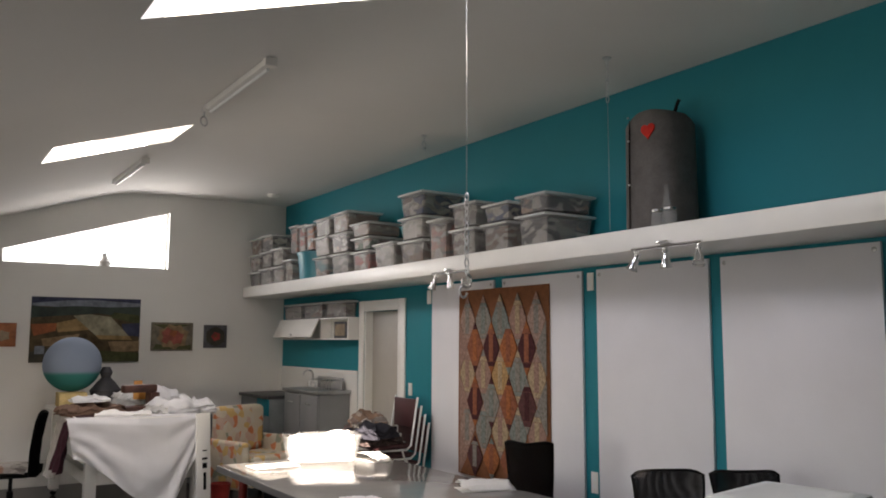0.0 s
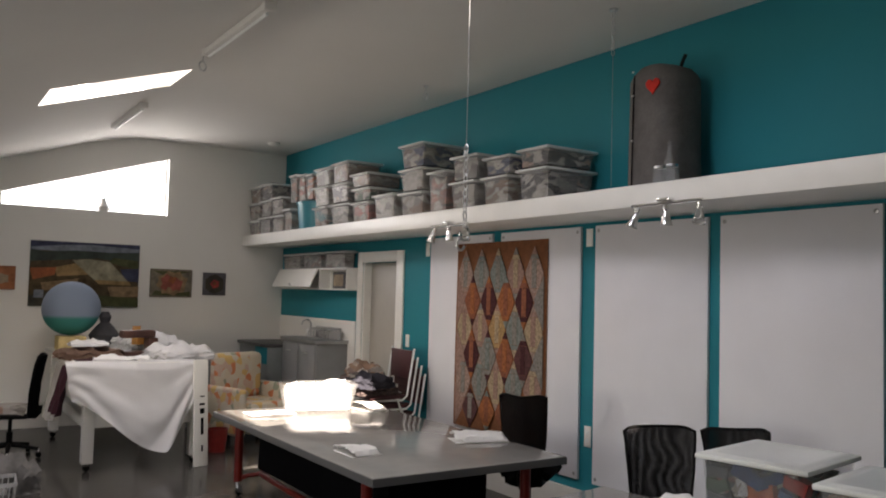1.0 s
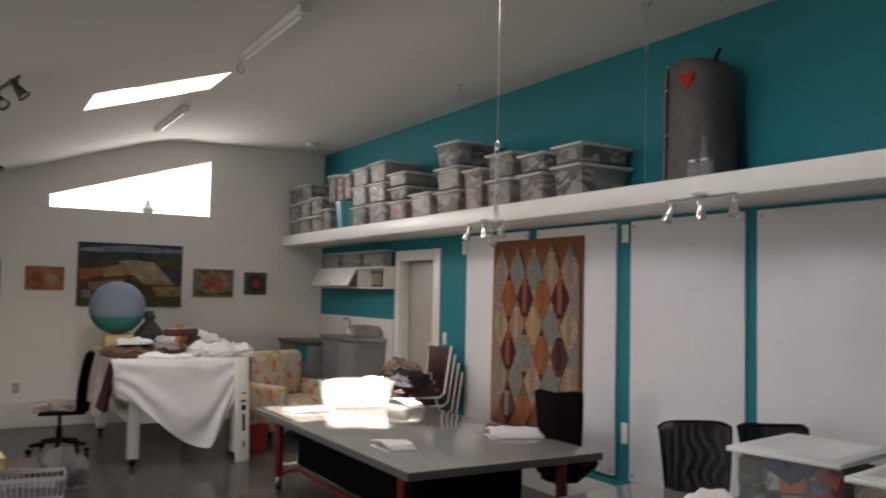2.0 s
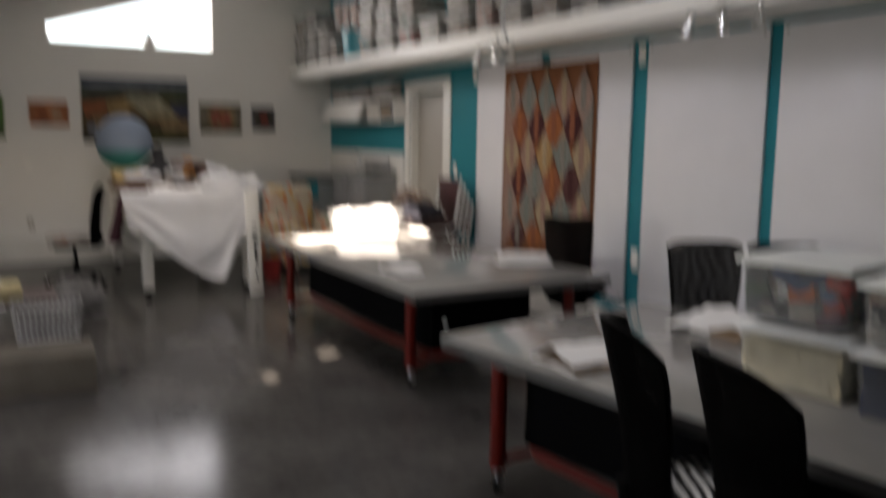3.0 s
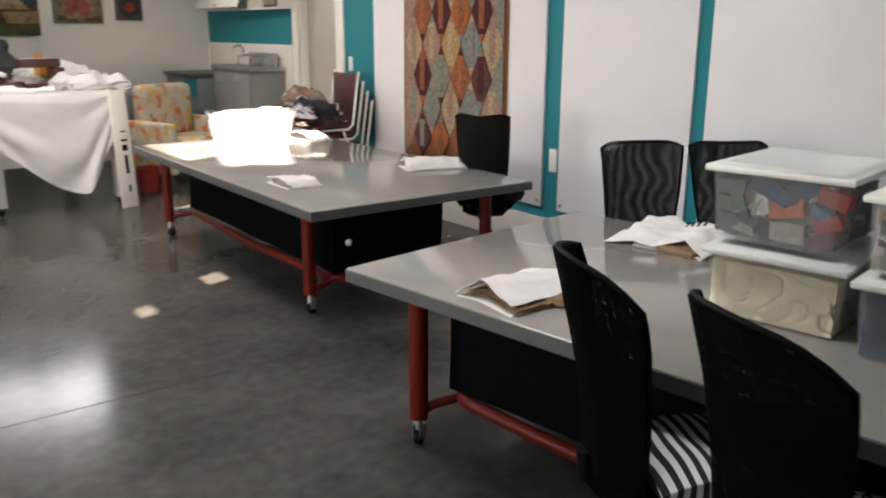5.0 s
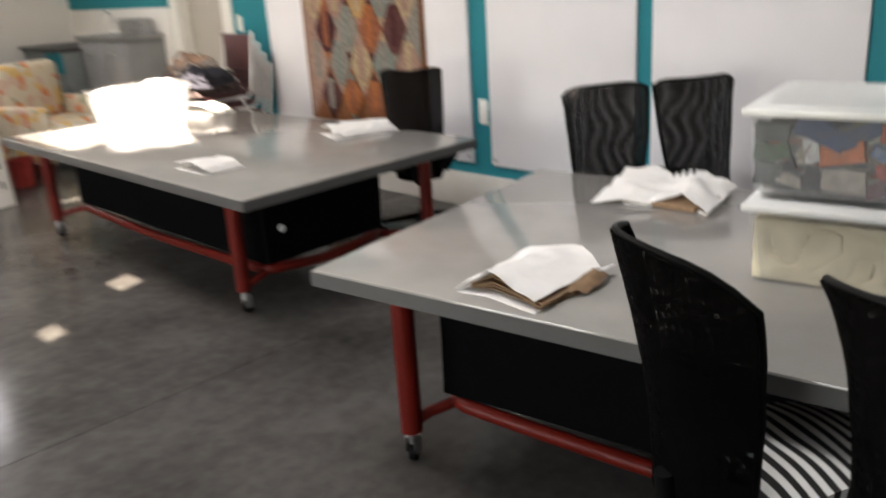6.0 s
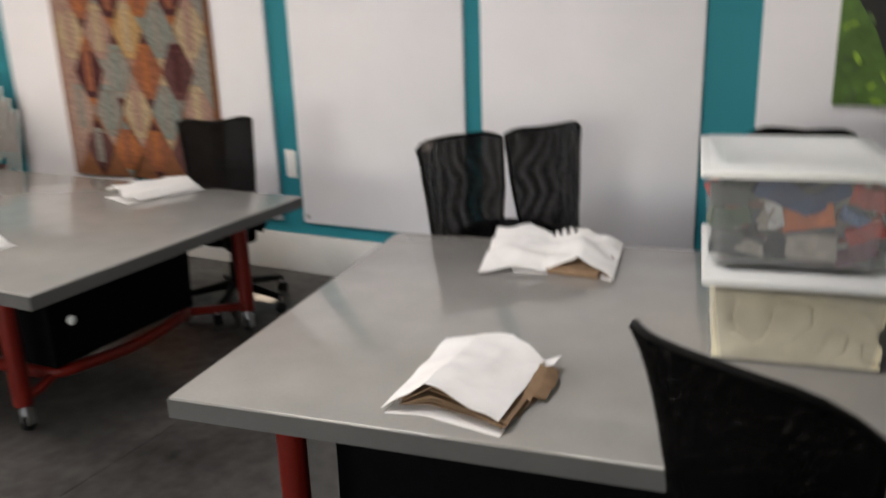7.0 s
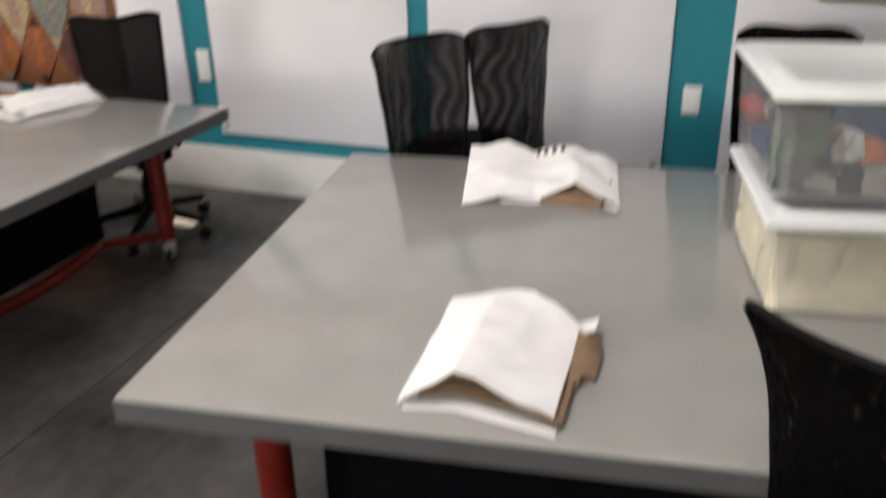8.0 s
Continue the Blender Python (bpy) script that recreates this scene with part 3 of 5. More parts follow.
def work_table(label, at, turn, width, length, z, inset, ring, feet=None):
    """Laminate top on a red pipe frame with wheels; a black fabric bin hangs in the frame."""
    t = thing("work_table", label, "work table", (*at, 0), turn, "tables down the room")
    x0, x1, y0, y1 = 0, width, -length, 0
    part("tabletop", box_bm(x0, x1, y0, y1, z - 0.052, z, 0.006), M_TOP, t, "glossy mid-grey laminate top")
    for q in ((x0 - 0.002, x1 + 0.002, y0 - 0.002, y0 - 0.0002), (x0 - 0.002, x1 + 0.002, y1 + 0.0002, y1 + 0.002), (x0 - 0.002, x0 - 0.0002, y0, y1), (x1 + 0.0002, x1 + 0.002, y0, y1)):
        part("edge_band", box_bm(*q, z - 0.0515, z - 0.0065), M_EDGE, t, "darker grey edge band")
    ix, iy0, iy1 = inset
    lx = (x0 + ix, x1 - ix)
    ly = (y0 + iy0, y1 - iy1)
    # each leg where it stands: near and far on one side, then on the other
    feet = feet or [(x, y) for x in lx for y in ly]
    for x, y in feet:
        leg = part("leg", tube_bm([(x, y, 0.12), (x, y, z - 0.054)], 0.036, 16), M_RED, t, "red enamelled pipe leg")
        part("plate", box_bm(x - 0.05, x + 0.05, y - 0.05, y + 0.05, z - 0.059, z - 0.0525), M_RED, leg)
        caster(t, x, y)
    bx0, bx1, by0, by1 = lx[0] + ring[0], lx[1] - ring[0], ly[0] + ring[1], ly[1] - ring[2]
    zb = 0.20
    # one bent pipe round the bin, with wide corners and a slight droop
    loop, rc = [], 0.11
    for cx, cy, a0 in ((bx1 - rc, by1 - rc, 0), (bx0 + rc, by1 - rc, 90), (bx0 + rc, by0 + rc, 180), (bx1 - rc, by0 + rc, 270)):
        for k in range(7):
            a = radians(a0 + 15 * k)
            loop.append((cx + rc * math.cos(a), cy + rc * math.sin(a), zb))
        nx, ny, _ = ((bx0 + rc, by1, 0), (bx0, by0 + rc, 0), (bx1 - rc, by0, 0), (bx1, by1 - rc, 0))[a0 // 90]
        px, py, _ = loop[-1]
        for k in range(1, 8):
            f = k / 8
            loop.append((px + (nx - px) * f, py + (ny - py) * f, zb - 0.022 * math.sin(f * math.pi) + 0.004 * noise.noise(Vector((f * 9, px, py)))))
    part("rail", tube_bm(loop, 0.025, 12, True), M_RED, t, "bent red pipe round the hanging bin")
    for (x, y), (bx, by) in zip(feet, ((bx0, by0), (bx0, by1), (bx1, by0), (bx1, by1))):
        d = math.copysign(rc * 0.45, (bx0 + bx1) / 2 - bx), math.copysign(rc * 0.45, (by0 + by1) / 2 - by)
        part("brace", tube_bm([(x, y, zb - 0.06), ((x + bx) / 2, (y + by) / 2, zb - 0.03), (bx + d[0], by + d[1], zb)], 0.019, 10), M_RED, t)
    # sagging fabric bin
    bm = box_bm(bx0 + 0.0, bx1 - 0.0, by0 + 0.0, by1 - 0.0, zb + 0.03, z - 0.06)
    bmesh.ops.subdivide_edges(bm, edges=bm.edges[:], cuts=7, use_grid_fill=True)
    for v in bm.verts:
        q = v.co * 3.0
        v.co += Vector((noise.noise(q), noise.noise(q + Vector((9, 0, 0))), 0)) * 0.012
    part("fabric_bin", bm, M_BLACK, t, "black fabric storage bin under the top")
    part("tag", lathe_bm([(0.018, 0), (0.02, 0.006), (0.012, 0.014)], 12), M_LID, t, "small white tag").matrix_local = pose(bx0 + 0.09, by0 - 0.012, 0.40, 90, 0, 0)
    return t


Z_TOP = 0.698
work_table("grey laminate worktable on a red wheeled frame, partly in sun", (2.14, 7.14), 0, 1.415, 2.775, Z_TOP, (0.235, 0.478, 0.10), (0.10, -0.07, 0.09), [(0.225, -2.297), (0.20, -0.09), (1.35, -2.44), (1.31, -0.10)])
work_table("grey laminate worktable on a red wheeled frame with boxes", (1.797, 3.45), 8, 1.39, 2.775, Z_TOP, (0.168, 0.30, 0.205), (0.10, 0.09, 0.065))

# ---- stacked boxes on the table ----
storage_box("large clear box of cream wadding with a white lid", (2.692, 2.24, Z_TOP + 0.001), 10, 0.46, 0.40, 0.205, M_CREAM, 0.80, M_CLEAR, M_LID, "boxes on the table", 71, 0.93, crumple=0.04, crease=0.011, cuts=58)
TOPZ = Z_TOP + 0.235
M_BRIGHTS = patchwork("mixed_brights", (0.07, 0.09, 0.075), 30, ((0.52, (0.04, 0.06, 0.13, 1)), (0.64, (0.13, 0.11, 0.10, 1)), (0.72, (0.20, 0.05, 0.04, 1)), (0.79, (0.03, 0.03, 0.04, 1)), (0.90, (0.34, 0.32, 0.29, 1))))
BR = {k: tone("scrap_" + k, c, scale=18, vary=0.45, bump=0.8) for k, c in dict(moss=(0.06, 0.10, 0.06), slate=(0.075, 0.085, 0.085), navy=(0.02, 0.045, 0.13), blue=(0.10, 0.16, 0.30), orange=(0.50, 0.13, 0.045), red=(0.32, 0.045, 0.04), sand=(0.30, 0.27, 0.24), pale=(0.55, 0.55, 0.56), plum=(0.13, 0.05, 0.07), black=(0.02, 0.02, 0.025)).items()}
SCRAPS = [(0.145, 0.125, 0.09, 0.05, "slate"), (0.035, 0.125, 0.13, 0.055, "navy"), (-0.065, 0.13, 0.10, 0.045, "navy"), (-0.145, 0.125, 0.09, 0.05, "red"),
          (0.165, 0.075, 0.05, 0.055, "moss"), (0.115, 0.08, 0.06, 0.05, "moss"), (0.075, 0.085, 0.025, 0.05, "sand"), (0.045, 0.075, 0.035, 0.06, "pale"), (-0.03, 0.075, 0.11, 0.055, "orange"), (-0.12, 0.085, 0.09, 0.03, "blue"), (-0.15, 0.055, 0.08, 0.045, "red"),
          (0.15, 0.01, 0.07, 0.065, "slate"), (0.10, 0.012, 0.07, 0.03, "sand"), (0.10, 0.045, 0.06, 0.03, "black"), (0.045, 0.008, 0.06, 0.06, "black"), (-0.03, 0.008, 0.12, 0.06, "sand"), (-0.13, 0.008, 0.10, 0.05, "plum")]
storage_box("large clear box of mixed coloured fabric with a white lid", (2.707, 2.258, TOPZ), 10, 0.46, 0.40, 0.215, M_BRIGHTS, 0.86, M_CLEAR, M_LID, "boxes on the table", 72, 0.93, [(-0.172, y_, z_, 0.05, w_, h_, BR[c_]) for y_, z_, w_, h_, c_ in SCRAPS] + [(x_, 0.152, z_, 0.10, 0.04, 0.06, BR[c_]) for x_, z_, c_ in ((-0.10, 0.01, "moss"), (-0.09, 0.09, "slate"), (0.02, 0.02, "navy"), (0.03, 0.10, "sand"), (0.13, 0.05, "red"))], core=0.90, crumple=0.34)
storage_box("clear box of dark blue fabric with a white lid", (2.70, 1.785, Z_TOP + 0.001), 10, 0.46, 0.40, 0.205, FILLS["navy"], 0.9, M_CLEAR, M_LID, "boxes on the table", 73, 0.93)
storage_box("clear box of grey and white fabric with a white lid", (2.715, 1.79, TOPZ), 10, 0.46, 0.40, 0.195, MIXES["pale"], 0.85, M_CLEAR, M_LID, "boxes on the table", 74, 0.93, [(-0.18, 0.09, 0.06, 0.06, 0.16, 0.08, FILLS["dark"])])
storage_box("open clear box heaped with white fabric in full sunshine", (2.98, 6.93, Z_TOP + 0.001), -15, 0.64, 0.34, 0.225, M_LINEN, 1.06, M_MILKY, None, "", 75, 0.86, crumple=0.5)


# ---- task chairs ----
def task_chair(label, x, y, turn, back, seat_mat, high=1.0, corner=0.05, lift=0.0, aside=0.0, waist=False, wide=1.0, skew=0.0):
    """Faces +x when turn is 0. back: material of the backrest."""
    c = thing("task_chair", label, "chair", (x, y, 0), turn, "black chairs at the tables")
    H = high
    def back_at(u, v):
        # u across, v up
        w = 0.339 + 0.094 * v ** 1.32 if waist else 0.33 + 0.06 * v - 0.04 * (1 - v) ** 3
        yy = (u - 0.5) * w * wide
        # rounded top and bottom corners
        e = abs(2 * u - 1)
        zz = 0.40 + lift + (H - 0.40 - lift) * v - corner * (max(0, e - 0.6) / 0.4) ** 2.2 * (v ** 5) + 0.02 * (v ** 2) * e
        xx = -0.235 - 0.06 * v + 0.08 * e * e + 0.02 * math.sin(v * 3.1)
        if waist:
            # wings wrap forward, the top is domed, one upper corner flares out and the other is worn round
            far, near = max(0, 2 * u - 1), max(0, 1 - 2 * u)
            zz = 0.40 + (H - 0.40) * v + (0.034 * (1 - e * e) - 0.055 * max(0, (near - 0.4) / 0.6) ** 2.6 - 0.012 * far ** 3) * v ** 5
            xx = -0.235 - 0.11 * v + 0.119 * e ** 2.3 * (0.5 + 0.5 * v) + 0.02 * math.sin(v * 3.1)
            yy += 0.032 * far ** 2 * max(0, (v - 0.72) / 0.28) ** 2 - 0.02 * far
        elif back is M_RIPPLE:
            yy = (u - 0.5) * (0.285 + 0.12 * v ** 0.855) * wide + skew * (1 - v)
            zz = 0.40 + (H - 0.40) * v - 0.022 * (max(0, e - 0.6) / 0.4) ** 2.5 * v ** 6
            xx = -0.235 - 0.033 * v + 0.053 * e * e + 0.02 * math.sin(v * 3.1) + 0.006 * noise.noise(Vector((u * 3 + x, v * 9, y)))
        xx += 0.004 * noise.noise(Vector((u * 5 + x, v * 7, y)))
        return Vector((xx, yy, zz))
    part("backrest", sheet_bm(14, 16, back_at, 0.012), back, c, "black curved backrest")
    edge = [back_at(i / 14, 1) for i in range(15)] + [back_at(1, 1 - j / 12) for j in range(1, 13)] + [back_at(1 - i / 14, 0) for i in range(1, 15)] + [back_at(0, j / 12) for j in range(1, 12)]
    part("back_rim", tube_bm(edge, 0.0075, 8, True), M_BLACKP, c)
    def seat_at(u, v):
        a, b = 2 * u - 1, 2 * v - 1
        k = 1 - 0.14 * max(0, abs(a) + abs(b) - 1.35)
        return Vector((0.055 + 0.19 * a * k, (0.152 if waist else 0.182) * b * k + aside, 0.455 - 0.02 * (a * a + b * b) ** 2 * 0.4 - 0.012 * max(0, a) ** 2 + 0.01 * math.cos(b * 1.5)))
    part("seat", sheet_bm(14, 14, seat_at, -0.06), seat_mat, c, "padded seat")
    part("seat_pan", box_bm(-0.15, 0.20, -0.125, 0.125, 0.385, 0.405, 0.008), M_BLACKP, c)
    part("back_support", tube_bm([(-0.10, 0, 0.395), (-0.22, 0, 0.39), (-0.255, 0, 0.43), (-0.262, 0, 0.50)], 0.022, 10), M_BLACKP, c)
    part("gas_column", tube_bm([(0, 0, 0.10), (0, 0, 0.25), (0, 0, 0.251), (0, 0, 0.39)], 0.03, 14, radii=[0.03, 0.03, 0.018, 0.018]), M_BLACKP, c)
    for i in range(5):
        a = 2 * math.pi * i / 5 + 0.3
        ca, sa = math.cos(a), math.sin(a)
        leg = part("foot", tube_bm([(0.03 * ca, 0.03 * sa, 0.125), (0.28 * ca, 0.28 * sa, 0.085)], 0.02, 8, radii=[0.026, 0.016]), M_BLACKP, c)
        w = part("wheel", lathe_bm([(0.012, -0.022), (0.026, -0.020), (0.028, 0), (0.026, 0.020), (0.012, 0.022)], 14), M_BLACKP, leg)
        w.matrix_local = pose(0.28 * ca, 0.28 * sa, 0.03, 90, 0, math.degrees(a) + 30)
        part("pin", tube_bm([(0.28 * ca, 0.28 * sa, 0.03), (0.28 * ca, 0.28 * sa, 0.09)], 0.007, 6), M_CHROME, leg)
    return c


def zebra(name, kind):
    m = mat(name, (0.8, 0.8, 0.78), 0.8)
    n, l = m.node_tree.nodes, m.node_tree.links
    b = n["Principled BSDF"]
    co = n.new("ShaderNodeTexCoord")
    if kind == "stripes":
        w = n.new("ShaderNodeTexWave")
        w.inputs["Scale"].default_value, w.inputs["Distortion"].default_value, w.inputs["Detail"].default_value = 9, 9.0, 1
        w.inputs["Detail Scale"].default_value = 0.35
        l.new(co.outputs["Object"], w.inputs["Vector"])
        val = w.outputs["Fac"]
    else:
        w = n.new("ShaderNodeTexVoronoi")
        w.inputs["Scale"].default_value = 42
        w.feature = "DISTANCE_TO_EDGE"
        l.new(co.outputs["Object"], w.inputs["Vector"])
        val = w.outputs["Distance"]
    r = n.new("ShaderNodeMapRange")
    r.inputs["From Min"].default_value, r.inputs["From Max"].default_value = (0.47, 0.53) if kind == "stripes" else (0.10, 0.16)
    l.new(val, r.inputs["Value"])
    mx = n.new("ShaderNodeMix")
    mx.data_type = "RGBA"
    mx.inputs["A"].default_value, mx.inputs["B"].default_value = (0.012, 0.012, 0.012, 1), (0.78, 0.78, 0.76, 1)
    l.new(r.outputs["Result"], mx.inputs["Factor"])
    l.new(mx.outputs["Result"], b.inputs["Base Color"])
    return m


M_ZEBRA, M_DOTS = zebra("zebra_print", "stripes"), zebra("pebble_print", "dots")
task_chair("black mesh-back chair with a zebra print seat", 2.025, 2.131, -27.7, M_MESH, M_ZEBRA, 0.992, aside=-0.03, waist=True)
task_chair("black mesh-back chair with a pebble print seat", 1.948, 1.681, -18.7, M_MESH, M_DOTS, 1.006, aside=-0.02, waist=True)
task_chair("black chair with a see-through rippled mesh backrest", 3.352, 3.308, -117.5, M_RIPPLE, M_BLACK, 1.018, 0.02)
task_chair("black chair with a rippled mesh backrest pushed against another", 3.969, 3.481, 55, M_RIPPLE, M_BLACK, 1.018, 0.03, wide=0.93, skew=-0.085)
task_chair("black chair with a mesh backrest at the table corner", 3.77, 5.00, 37, M_NET, M_BLACK, 1.02, 0.02, wide=0.86)

task_chair("black chair standing between the table and the boards", 3.75, 2.31, 180, M_MESH, M_BLACK, 1.0, 0.03)

# ---- paper bundles on the tables ----
def paper_bundle(label, x, y, z, turn, w, d, h, flap=0.0, peak=0.5, seed=1, layers=5, crumple=1.0):
    """A folded white sheet round layers of brown paper."""
    b = thing("paper_bundle", label, "paper bundle", (x, y, z + 0.001), turn, "paper bundles on the tables")
    def wob(u, v, s):
        return noise.noise(Vector((u * 2.6 + seed * 3.1, v * 2.6 + s, seed)))
    part("under_sheet", sheet_bm(8, 8, lambda u, v: Vector(((u - 0.5) * w * 0.98, (v - 0.5) * d * 0.96, 0.001 + 0.006 * abs(wob(u, v, 1)))), 0.002), M_PAPER, b)
    for i in range(layers):
        k = (i + 1) / (layers + 1)
        ox, oy, rz = rnd(-0.02, 0.01), rnd(-0.014, 0.008), rnd(-0.12, 0.12)
        def at(u, v, k=k, ox=ox, oy=oy, i=i):
            ridge = 1 - abs(v - peak) / max(peak, 1 - peak)
            return Vector(((u - 0.5) * w * 0.93 + ox, (v - 0.5) * d * 0.9 + oy, 0.008 + k * h * (0.45 + 0.5 * ridge) + 0.01 * wob(u, v, 5 + i)))
        part("brown_sheet", sheet_bm(8, 8, at, 0.004), M_KRAFT, b, "folded brown paper layer").matrix_local = pose(0, 0, 0, 0, 0, math.degrees(rz) * 0.6)
    def top(u, v):
        ridge = 1 - abs(v - peak) / max(peak, 1 - peak)
        zz = h * (0.5 + 0.55 * ridge) * (1 - 0.25 * u) + 0.012 + crumple * (0.014 * abs(wob(u * 1.4, v * 1.4, 20)) + 0.008 * wob(u * 3, v * 3, 23))
        edge = max(0, u - 0.9) / 0.1 + max(0, abs(v - 0.5) - 0.44) / 0.06 * (1 if u > 0.12 else 0.3)
        zz *= max(0.10, 1 - 0.8 * min(1, edge))
        skew = 0.10 * w * (0.5 - abs(v - 0.75)) * u - 0.10 * w * max(0, 0.25 - v) * (1 - u)
        return Vector(((u - 0.5) * w * (1 + 0.16 * wob(v, v, 9)) + flap * v + skew, (v - 0.5) * d * (1.02 - 0.13 * u + 0.10 * wob(u, u, 11)), zz))
    part("top_sheet", sheet_bm(18, 18, top, 0.002), M_PAPER, b, "creased white paper sheet")
    return b


M_PRINT_INK = tone("dark_print", (0.05, 0.05, 0.052))
def lofted_bundle(label, front, back, brown, layers, crumple, seed):
    """A creased sheet standing open at its front edge over brown layers, lofted between two bent edges."""
    b = thing("paper_bundle", label, "paper bundle", (0, 0, 0), 0, "paper bundles on the tables")
    def along(pts, v):
        k = v * (len(pts) - 1)
        i = min(int(k), len(pts) - 2)
        f = k - i
        f = f * f * (3 - 2 * f) * 0.35 + f * 0.65
        return Vector(pts[i]).lerp(Vector(pts[i + 1]), f)
    def top(u, v):
        p = along(front, v).lerp(along(back, v), u)
        q = Vector((p.x * 15 + seed, p.y * 15, seed))
        p.z = Z_TOP + 0.003 + max(0.004, p.z + crumple * (noise.noise(q) * 0.010 + abs(noise.noise(q * 0.5)) * 0.012) * min(1, p.z / 0.02))
        return p
    part("top_sheet", sheet_bm(20, 24, top, 0.0015), M_PAPER, b, "creased white paper sheet")
    u0, u1, v0, v1 = brown
    part("under_sheet", sheet_bm(6, 6, lambda u, v: Vector((*along(front, v0 * 0.4 + (v1 - v0 * 0.4) * v).lerp(along(back, v), u * 0.9 - 0.015)[:2], Z_TOP + 0.001)), 0.0012), M_PAPER, b)
    for i in range(layers):
        k = (i + 0.6) / (layers + 0.8)
        a, c = rnd(-0.02, 0.07), rnd(-0.05, 0.05)
        def at(u, v, k=k, a=a, c=c):
            p = along(front, v0 + (v1 - v0) * v).lerp(along(back, v0 + (v1 - v0) * v), u0 + a + (u1 - u0) * u)
            return Vector((p.x, p.y + c * 0.2, Z_TOP + 0.0035 + k * max(0.006, p.z - 0.008) + 0.002 * noise.noise(Vector((u * 3, v * 3, seed + k * 9)))))
        part("brown_sheet", sheet_bm(8, 12, at, 0.003), M_KRAFT, b, "folded brown paper layer")
    return b, top


pb, top1 = lofted_bundle("creased white paper folded over layers of brown paper", [(1.925, 2.966, 0.006), (1.95, 2.875, 0.070), (1.94, 2.79, 0.052), (1.93, 2.70, 0.026)], [(2.275, 2.985, 0.020), (2.315, 2.90, 0.034), (2.32, 2.825, 0.040), (2.245, 2.715, 0.022)], (0.05, 0.85, 0.10, 1.03), 6, 1.0, 3)
def scrap(u, v):
    w = noise.noise(Vector((u * 4, v * 3, 2.5)))
    return Vector((2.06 + 0.14 * u + 0.02 * w + 0.02 * v, 2.735 - 0.06 * v - 0.012 * v * math.sin(u * 3.1) + 0.014 * w, Z_TOP + 0.005 + 0.030 * math.sin(v * 2.4 + 0.4) * (0.4 + 0.6 * u) + 0.012 * w * v))
part("brown_scrap", sheet_bm(10, 8, scrap, 0.003), M_KRAFT, pb, "torn brown paper sticking out")
part("brown_scrap", sheet_bm(8, 6, lambda u, v: Vector((1.95 + 0.16 * u, 2.735 - 0.055 * v * (0.6 + 0.4 * u), Z_TOP + 0.004 + 0.016 * (1 - v) + 0.01 * noise.noise(Vector((u * 5, v * 4, 7))))), 0.003), M_KRAFT, pb)
part("white_scrap", sheet_bm(3, 5, lambda u, v: Vector((2.22 + 0.05 * u, 2.73 - 0.045 * v, Z_TOP + 0.012 + 0.022 * v)), 0.0015), M_PAPER, pb)
pb, top2 = lofted_bundle("crumpled white paper sheet over a brown folder", [(2.825, 3.15, 0.002), (2.90, 3.05, 0.012), (2.905, 2.965, 0.003), (2.985, 2.875, 0.045), (2.91, 2.74, 0.003)], [(3.22, 3.25, 0.03), (3.27, 3.14, 0.05), (3.235, 3.05, 0.03), (3.27, 2.93, 0.045), (3.25, 2.80, 0.012)], (0.02, 0.7, 0.56, 0.98), 3, 1.5, 8)
solid("flat_box", box_bm(2.915, 3.12, 2.79, 2.955, Z_TOP + 0.0006, Z_TOP + 0.017, 0.002), M_KRAFT, "flat brown box under crumpled white paper", "box")
for k in range(4):
    part("printed_bar", sheet_bm(3, 3, lambda u, v, k=k: top2(0.86 + 0.10 * u, 0.52 + 0.045 * k + 0.022 * v) + Vector((0, 0, 0.003)), 0.001), M_PRINT_INK, pb, "dark printed bar")
paper_bundle("small folded white paper bundle on the table", 2.40, 5.05, Z_TOP, 0, 0.22, 0.27, 0.035, 0.0, 0.4, 12, 0)
paper_bundle("long rolled white paper bundle on the table", 3.37, 5.08, Z_TOP, -18, 0.40, 0.22, 0.055, 0.02, 0.5, 15, 0)
paper_bundle("white paper bundle lying in the sun", 3.37, 6.76, Z_TOP, 8, 0.20, 0.42, 0.05, 0.0, 0.5, 18, 0)
solid("paper_sheet", sheet_bm(8, 6, lambda u, v: Vector((2.32 + 0.38 * u, 6.72 + 0.24 * v, Z_TOP + 0.004 + 0.008 * abs(noise.noise(Vector((u * 3, v * 3, 4)))))), 0.002), M_PAPER, "loose white sheet on the sunlit table", "paper")

# ---- quilt ----
quilt = thing("wall_quilt", "brown wall quilt pieced from long diamonds", "quilt")
QY0, QY1, QZ0, QZ1 = 5.515, 6.83, 0.50, 2.20
M_QBASE = tone("quilt_brown", (0.19, 0.078, 0.036), scale=20)
def quilt_at(u, v):
    return Vector((EAST - 0.036 - 0.008 * (1 + math.sin(u * 11 + v * 2)) * (1 - v) , QY1 + (QY0 - QY1) * u, QZ0 + (QZ1 - QZ0) * v))
part("backing", sheet_bm(24, 24, quilt_at, 0.004), M_QBASE, quilt)
QC = {k: tone("quilt_" + k, c, scale=38, vary=0.45, fine=90) for k, c in dict(pink=(0.27, 0.185, 0.15), rose=(0.25, 0.155, 0.125), cream=(0.31, 0.235, 0.15), gold=(0.32, 0.20, 0.09), grey=(0.185, 0.17, 0.15), teal=(0.155, 0.17, 0.155), orange=(0.27, 0.095, 0.035), rust=(0.21, 0.075, 0.04), maroon=(0.060, 0.019, 0.020), plum=(0.085, 0.036, 0.034)).items()}
